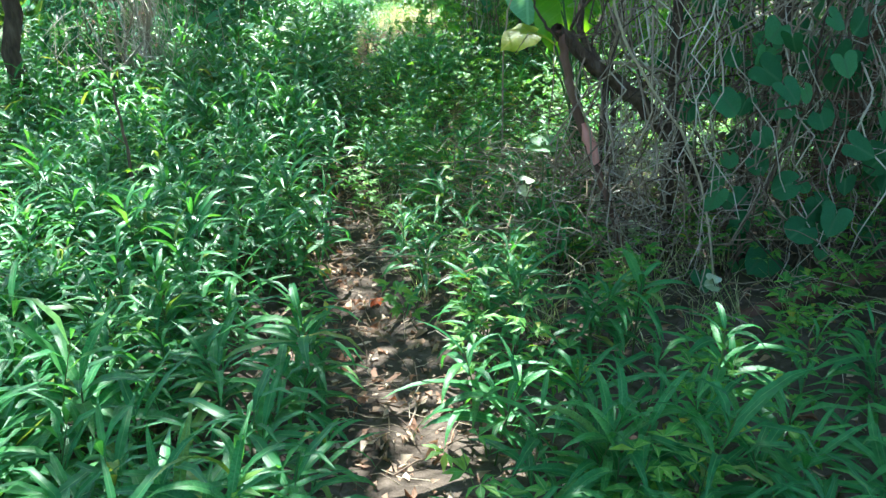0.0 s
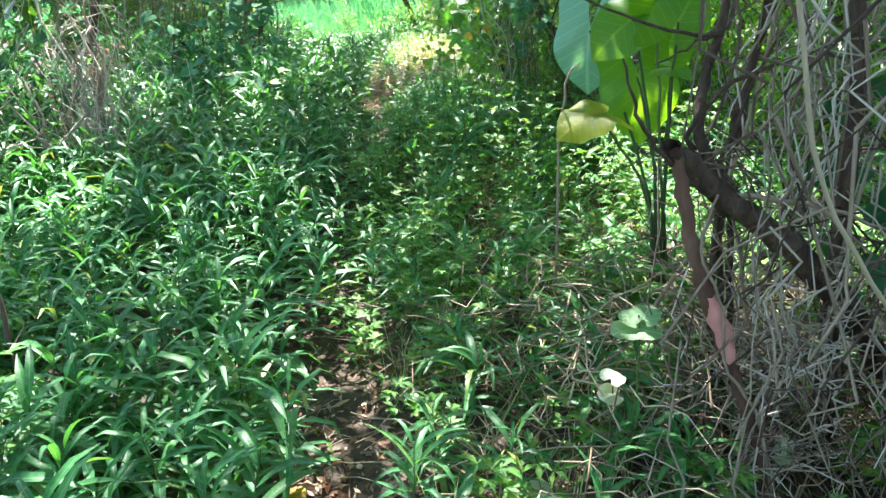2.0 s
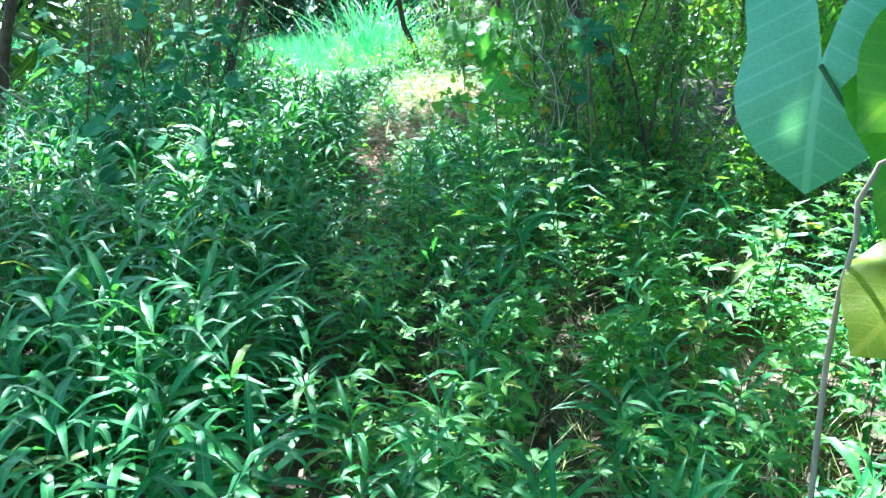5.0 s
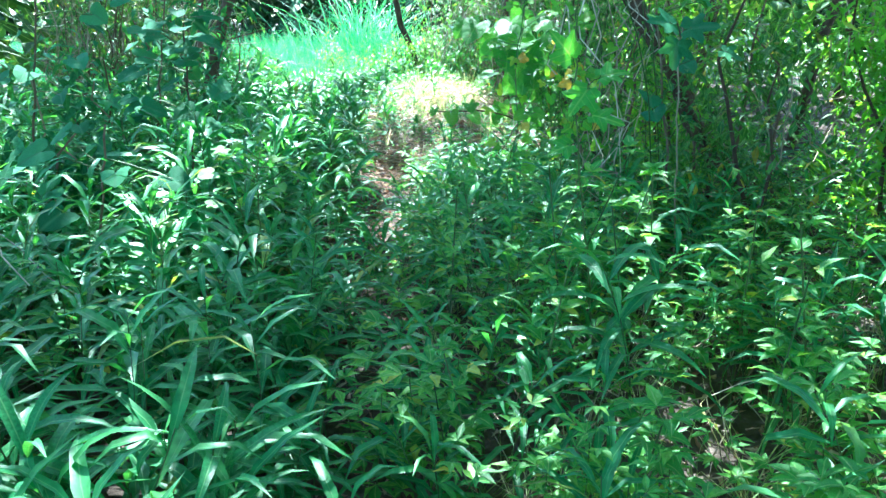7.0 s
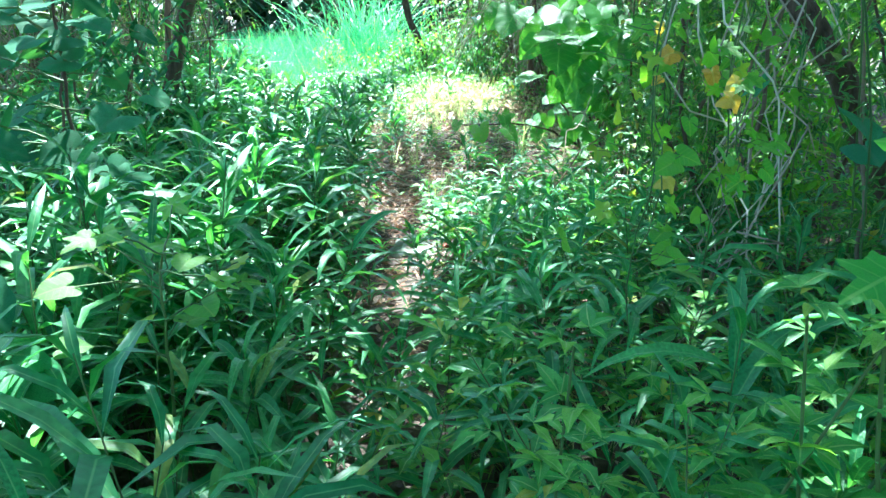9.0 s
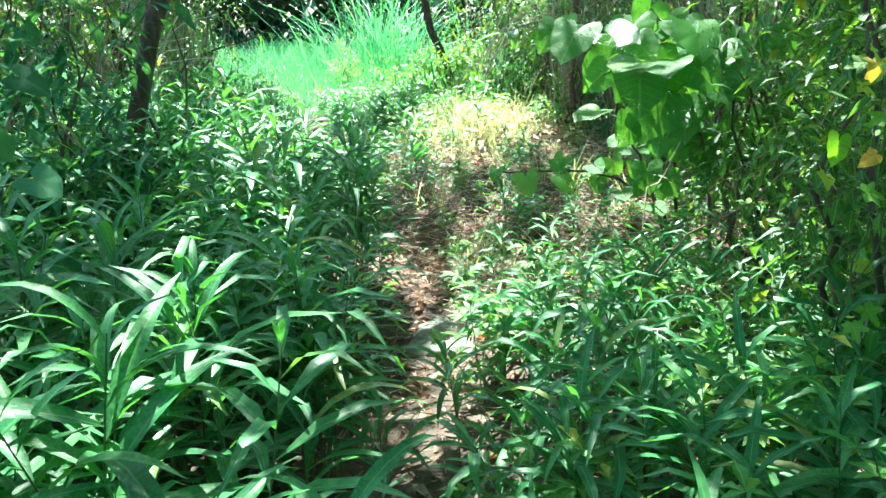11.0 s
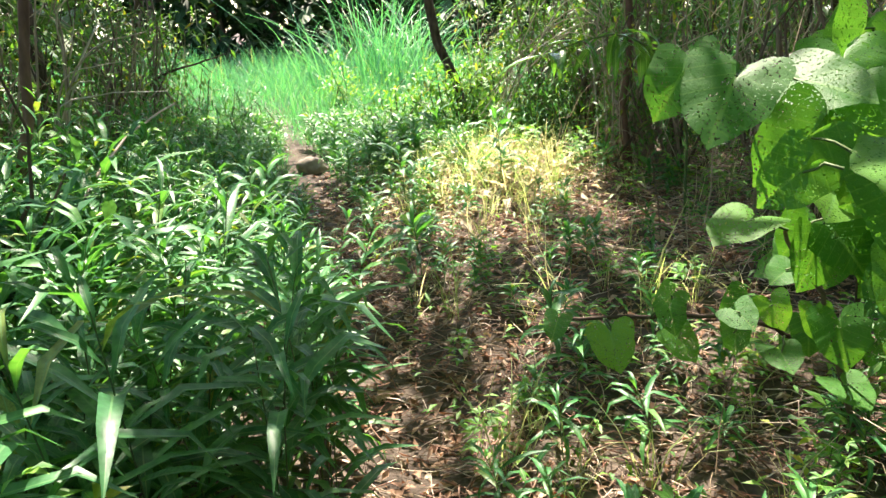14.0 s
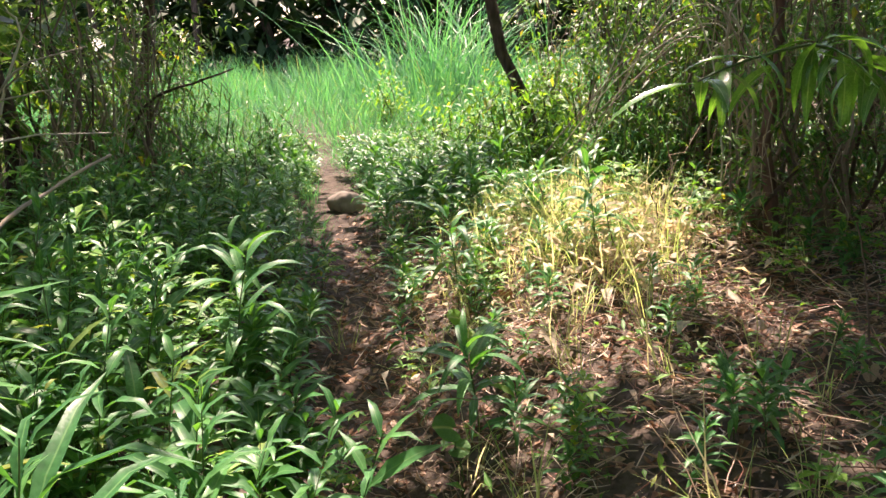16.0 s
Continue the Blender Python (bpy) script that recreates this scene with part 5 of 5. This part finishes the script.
for k, (x, y, h) in enumerate(((-1.31, 14.5, 0.40), (-1.5, 15.7, 0.55), (-0.75, 15.9, 0.6), (-2.35, 14.6, 0.8), (-2.55, 15.3, 0.7), (-0.6, 13.2, 0.35), (-1.03, 1.9, 0.45), (-1.35, 4.25, 0.5), (0.47, 1.7, 0.4), (-0.48, 2.25, 0.3), (0.76, 2.75, 0.4), (0.9, 2.2, 0.45), (-1.29, 3.85, 0.48), (-0.8, 4.5, 0.42), (-1.77, 8.95, 0.85), (-0.42, 9.0, 0.6), (-1.69, 8.1, 0.8), (-1.46, 10.2, 0.8), (-1.74, 8.55, 1.1), (-2.24, 13.65, 0.6), (-1.9, 17.6, 0.5), (-1.36, 17.5, 0.55), (-3.3, 16.4, 0.6))):
    big_herb(x, y, h, 60 + k, 1.3 if y in (14.5, 1.9) else 1.0)
OVAL_ME = bank_of("oval_leaf", [disc_leaf(rounded, 4, 0.3, 0.03, 70)], M_LIGHT)
for x, y, z in ((-1.385, 14.15, 0.30), (-1.45, 15.2, 0.3), (-0.62, 16.05, 0.42)):
    leafy_sapling("oval_leaved_seedling", "seedling with one broad pale green oval leaf", (x + 0.04, y + 0.03), [(x + 0.04, y + 0.03, 0), (x + 0.03, y + 0.02, z * 0.6), (x, y, z)], [((x, y, z), (-0.5, -0.4, 0.3), (-0.2, -0.6, 0.8), 0.085), ((x + 0.03, y + 0.02, z * 0.7), (0.7, -0.3, 0.0), (0.1, -0.5, 0.9), 0.06)], OVAL_ME, 0.004, M_STEM, "seedling")
DRY_ME = bank_of("dry_leaf", HEART[:2], M_DRYLEAF)
for x, y, h in ((-0.6, 16.0, 0.75), (-0.95, 16.3, 0.8), (-0.3, 16.2, 0.7), (-1.2, 15.5, 0.5), (0.2, 14.6, 0.9), (-0.1, 17.0, 0.9)):
    leafy_sapling("dry_stalk", "thin dark stalk with a hanging dead leaf", (x, y), [(x, y, 0), (x - 0.03, y, h * 0.5), (x - 0.12, y - 0.02, h)], [((x - 0.03, y - 0.03, 0.32), (0.1, -0.2, -0.95), (0.1, -0.9, 0.2), 0.05)], DRY_ME, 0.006, M_TWIG, "stalk")
bm = bmesh.new()
bmesh.ops.create_icosphere(bm, subdivisions=4, radius=1.0)
for v in bm.verts:
    v.co *= 1 + 0.22 * noise.noise(v.co * 1.3) + 0.06 * noise.noise(v.co * 4.0)
    v.co = Vector((v.co.x * 0.19, v.co.y * 0.14, v.co.z * 0.12))
me = bpy.data.meshes.new("rock")
bm.to_mesh(me)
me.materials.append(M_STONE)
for p in me.polygons:
    p.use_smooth = True
rock = new("rock", me)
rock.location = (-2.9, 18.9, float(height(-2.9, 18.9)) + 0.06)
bm = bmesh.new()
bmesh.ops.create_icosphere(bm, subdivisions=4, radius=1.0)
for v in bm.verts:
    r = (abs(v.co.x) ** 5 + abs(v.co.y) ** 5) ** 0.2 / max(1e-6, math.hypot(v.co.x, v.co.y))
    v.co = Vector((v.co.x / max(r, 0.6) * 0.19, v.co.y / max(r, 0.6) * 0.22, max(-1, min(1, v.co.z * 1.6)) * 0.035))
    v.co += Vector((noise.noise(v.co * 9) * 0.03, noise.noise(v.co * 9 + Vector((5, 0, 0))) * 0.03, noise.noise(v.co * 14) * 0.02))
me = bpy.data.meshes.new("flat_stone")
bm.to_mesh(me)
me.materials.append(M_SLAB)
me.polygons.foreach_set("use_smooth", np.ones(len(me.polygons), dtype=bool))
slab = new("flat_stone", me)
slab.location = (-0.985, 11.53, float(height(-0.985, 11.53)) + 0.005)
slab.rotation_euler = (0.04, -0.03, -0.25)
tagged(slab, "flat pale mossy stone set in the trail", "stone")
tagged(rock, "rounded pale brown stone lying on the trail", "rock")
plain("leaning_stick", "pale bare stick leaning out of a shrub", "stick", [("stick", limb([(-3.1, 12.9, 0.0), (-2.95, 13.8, 0.95), (-2.9, 14.2, 1.1), (-2.88, 14.85, 1.2)], [0.012, 0.006], 6), M_PALE_VINE, "")])
plain("dead_branch", "dark bare branch reaching out of the hedge", "branch", [
    ("limb", limb([(-4.6, 17.9, 0.0), (-4.5, 17.9, 0.9), (-4.2, 17.8, 1.25), (-3.8, 17.76, 1.30), (-3.4, 17.7, 1.42)], [0.022, 0.007], 6), M_BARK, ""),
    ("twig", limb([(-4.0, 17.78, 1.28), (-3.8, 17.6, 1.55), (-3.7, 17.6, 1.75)], [0.008, 0.003], 5, 8), M_BARK, ""),
    ("twig", limb([(-3.7, 17.75, 1.33), (-3.5, 17.6, 1.22)], [0.006, 0.002], 5, 6), M_BARK, "")])
plain("bare_twigs", "pale bare forked twigs of a dead shrub", "branch", [("twig", limb([(-4.25, 15.6, 0.0), (-4.05 + 0.03 * k, 15.5, 0.9 + 0.08 * k), (-3.8 + g.normal() * 0.15, 15.4 + g.normal() * 0.2, 1.25 + 0.08 * k), (-3.4 + g.normal() * 0.2, 15.3 + g.normal() * 0.2, 1.25 + 0.1 * k)], [0.012, 0.003], 5), M_PALE_VINE, "") for k in range(9)])
for x, y, h in ((-1.85, 20.2, 0.95), (-3.05, 22.9, 1.0), (-1.2, 21.3, 1.2), (-1.0, 18.15, 1.0), (-0.5, 18.1, 1.1), (-1.3, 19.4, 1.0)):
    shrub("sunlit_bush", "yellow-green leafy bush in full sun", x, y, 0.4, 0.4, h, 700, HANGLEAF, [M_LIGHT], 0.10, 7, M_STEM, 0.1)


def big_weed(x, y, h, k):
    P, leaves = broad_recipe(np.random.default_rng(k), h)
    t = thing("toothed_weed", x, y, float(height(x, y)) - 0.01)
    part("stem", tube(P, [0.005, 0.0025], 6), [M_STEM], t)
    for kind, m in leaves:
        shared("leaflet", OVATE_ME[kind], t, m @ grow(1.12))
    tagged(t, "light green weed with broad toothed leaflets over the herbs", "weed", "broad weeds along the trail")


for k, (x, y, h) in enumerate(((-0.6, 7.8, 0.94), (-0.44, 7.72, 0.98), (-0.3, 7.7, 1.05), (-0.1, 7.66, 1.0), (-0.34, 7.1, 0.8), (0.1, 7.3, 0.85), (0.4, 7.0, 0.8), (-0.1, 6.7, 0.6), (0.3, 6.4, 0.6), (0.25, 7.7, 0.95), (0.7, 7.2, 0.9), (-0.45, 6.9, 0.6), (0.55, 7.6, 0.9), (0.9, 6.7, 0.8), (0.0, 8.0, 0.85), (-0.15, 6.1, 0.5), (0.6, 6.2, 0.6), (0.25, 11.4, 0.6), (-0.05, 11.2, 0.55), (0.5, 11.0, 0.75), (0.72, 4.85, 0.5), (1.0, 4.85, 0.55), (0.86, 4.72, 0.45), (1.1, 5.2, 0.6))):
    big_weed(x, y, h, 200 + k)
lv = [((-1.40 + g.uniform(-0.2, 0.2), 8.1 + g.uniform(-0.15, 0.15), g.uniform(0.78, 1.06)), (g.normal(), g.normal(), -0.1), (g.normal() * 0.2, -0.4, 0.9), g.uniform(0.045, 0.07)) for k in range(18)]
leafy_sapling("small_lobed_sapling", "seedling with bright yellow-green lobed leaves among herbs", (-1.42, 8.2), [(-1.42, 8.2, 0), (-1.44, 8.15, 0.5), (-1.4, 8.1, 0.98)], lv, CREEP_ME, 0.006, M_STEM)
lv = [((-1.9 + g.uniform(-0.25, 0.2), 8.8 + g.uniform(-0.2, 0.2), g.uniform(1.0, 1.6)), (g.normal(), g.normal() - 0.4, -0.3), (g.normal() * 0.3, -0.5, 0.9), g.uniform(0.07, 0.105)) for k in range(22)]
leafy_sapling("grape_leaved_sapling", "sapling with large bluish green heart-shaped leaves in shade", (-2.0, 9.0), [(-2.0, 9.0, 0), (-1.95, 8.9, 0.8), (-1.88, 8.78, 1.55)], lv, BLUE_ME, 0.009, M_TWIG)
vines = thing("hanging_vines", 0.40, 9.35, 0.0)
for k in range(11):
    x = g.normal() * 0.05
    part("strand", tube(wander((x + 0.05, g.normal() * 0.06, 2.5), (x * 2 - 0.12 + g.normal() * 0.06, g.normal() * 0.08, float(height(0.4, 9.35)) + g.uniform(0.0, 0.5)), 18, 0.34), [0.0045, 0.003], 5), [M_PALE_VINE], vines)
tagged(vines, "bundle of pale bare hanging vines", "vines")

arching = thing("arching_vines", 0.2, 17.1, 0.0)
for k in range(8):
    a, b = g.normal(size=3) * 0.15, g.normal(size=3) * 0.15
    part("strand", limb([(0.15 + a[0], a[1], float(height(0.35, 17.1))), (0.1 + a[0], a[1], 1.3), (-0.2 + a[1], -0.05, 1.75 + a[2]), (-0.65 + b[0], -0.1, 1.35 + b[1]), (-1.0 + b[0], -0.1 + b[1], 0.75 + b[2])], [0.007, 0.003], 5, 18), [M_PALE_VINE], arching)
tagged(arching, "pale dry vines arching out of a thicket", "vines")

# ---- thickets that close both sides of the meadow's opening ----
for x, y, rx, ry, h, n in ((0.9, 19.2, 0.6, 0.6, 2.6, 900), (-0.1, 20.2, 0.6, 0.6, 2.4, 900), (1.8, 18.4, 0.7, 0.7, 2.8, 900), (2.4, 20.4, 0.9, 0.9, 3.0, 1000), (0.6, 21.8, 0.8, 0.8, 2.8, 1000), (2.7, 15.6, 0.7, 0.9, 2.6, 900), (2.2, 14.6, 0.5, 0.6, 2.4, 700), (-0.6, 22.6, 0.7, 0.7, 2.6, 900)):
    shrub("dark_thicket", "dense dark green thicket at the clearing's edge", x, y, rx, ry, h, n, HANGLEAF, [M_DARK if n > 950 else M_VINE], 0.13, 10, M_TWIG, 0.1, category="thicket", hang=10)
for x, y, rx, ry, h, n in ((-5.2, 19.4, 0.8, 0.8, 2.4, 1000), (-6.2, 21.2, 0.9, 0.9, 2.4, 1000), (-5.1, 16.0, 0.6, 0.8, 2.3, 900), (-5.6, 18.0, 0.8, 0.8, 2.6, 1000), (-4.9, 14.2, 0.5, 0.5, 2.2, 500), (-7.6, 22.6, 0.9, 0.9, 2.6, 1000)):
    shrub("dark_thicket", "dense green thicket with brown stems beside the meadow", x, y, rx, ry, h, n, HANGLEAF, [M_VINE], 0.12, 10, M_TWIG, 0.1, category="thicket", hang=10)
for x, y in ((2.9, 4.9), (3.2, 3.5), (2.9, 2.4)):
    shrub("dark_thicket", "dense dark green thicket behind hanging vines", x, y, 0.6, 0.6, 2.3, 800, HANGLEAF, [M_DARK], 0.13, 8, M_TWIG, 0.1, category="thicket", hang=40)
X, Y = lay_points(g, 1000, -6.5, -0.8, 17.5, 21.8, lambda x, y: np.clip((np.abs(x - trail(y)) - 0.2) / 0.2, 0, 1))
ob = part("meadow_edge_grass", scatter(TUFTS, X, Y, height(X, Y), g.uniform(0.8, 1.5, len(X)), g), [M_GRASS])
tagged(ob, "short green grass along the meadow's edge", "grass", kind="stuff")
# pale litter added over the mound to whiten it as strong sun would
X, Y = lay_points(g, 5200, -2.0, 0.6, 14.8, 17.8, lambda x, y: np.exp(-((x + 0.75) / 0.6) ** 2 - ((y - 16.3) / 0.8) ** 2))
ob = part("bleached_litter", scatter(LITTER, X, Y, height(X, Y) + g.uniform(0.01, 0.26, len(X)), g.uniform(0.04, 0.11, len(X)), g, 0.6), [M_SUNLIT_LITTER])
tagged(ob, "dry leaves in clearing grass, sun glare put into their pale colour", "leaf litter", kind="stuff")

FALLEN = {"b": bank_of("fallen_leaf", [disc_leaf(heart, 4, 0.8, 0.12, 90)], M_DRYLEAF)[0], "o": bank_of("fallen_leaf", [disc_leaf(rounded, 4, 0.6, 0.1, 91)], M_YELLOW)[0], "r": bank_of("fallen_leaf", [disc_leaf(heart, 4, 0.9, 0.15, 92)], M_RED)[0]}
for x, y, k in ((-0.65, 3.91, 'o'), (-0.03, 4.00, 'b'), (-0.64, 3.95, 'b'), (-0.79, 11.49, 'r'), (-0.80, 12.63, 'b'), (-1.96, 14.38, 'r'), (-1.82, 14.83, 'b'), (-1.40, 13.18, 'b'), (-0.12, 3.08, 'b'), (0.03, 2.56, 'b'), (-0.67, 12.26, 'r'), (-0.34, 3.58, 'r'), (-0.97, 9.84, 'b'), (0.88, 19.36, 'b'), (-1.57, 13.96, 'b'), (-2.55, 15.32, 'r')):
    leaf = new("fallen_leaf", FALLEN[k])
    leaf.matrix_basis = Matrix(leaf_matrix((x, y, float(height(x, y)) + 0.025), (g.normal(), g.normal(), 0.1), (g.normal() * 0.2, -0.2, 1.0), g.uniform(0.045, 0.075)).tolist())
    tagged(leaf, {"b": "curled brown dead leaf lying on the trail", "o": "yellowed oval leaf lying on the trail", "r": "reddish withered leaf lying in the litter"}[k], "leaf", "large fallen leaves")

arrs = []
for x, y in zip(*lay_points(g, 3800, -2.8, 1.4, 0.8, 18.5, lambda x, y: np.maximum(np.exp(-((x - trail(y)) / 0.3) ** 2), 0.7 * (y > 11.3) * (x > trail(y))))):
    L, a = g.uniform(0.06, 0.3), g.uniform(0, 6.28)
    z = float(height(x, y)) + g.uniform(0.01, 0.03)
    arrs.append(tube(wander((x, y, z), (x + L * math.cos(a), y + L * math.sin(a), z + g.uniform(-0.005, 0.03)), 4, 0.03), [0.0022, 0.0012], 3))
ob = part("trail_straw", join(arrs), [M_STRAW])
tagged(ob, "broken straw and stalks trodden into the trail", "straw", kind="stuff")
arrs = []
for x, y in zip(*lay_points(g, 5200, -2.3, 1.5, 11.4, 17.6, lambda x, y: 0.75 * (x > trail(y) + 0.1) + 0.2)):
    L, a = g.uniform(0.05, 0.28), g.uniform(0, 6.28)
    z = float(height(x, y)) + g.uniform(0.012, 0.07)
    arrs.append(tube(wander((x, y, z), (x + L * math.cos(a), y + L * math.sin(a), z + g.uniform(-0.03, 0.06)), 4, 0.03), [0.0028, 0.0014], 3))
ob = part("clearing_straw", join(arrs), [M_RED_STRAW])
tagged(ob, "reddish and bleached dry straw strewn over the clearing floor", "straw", kind="stuff")
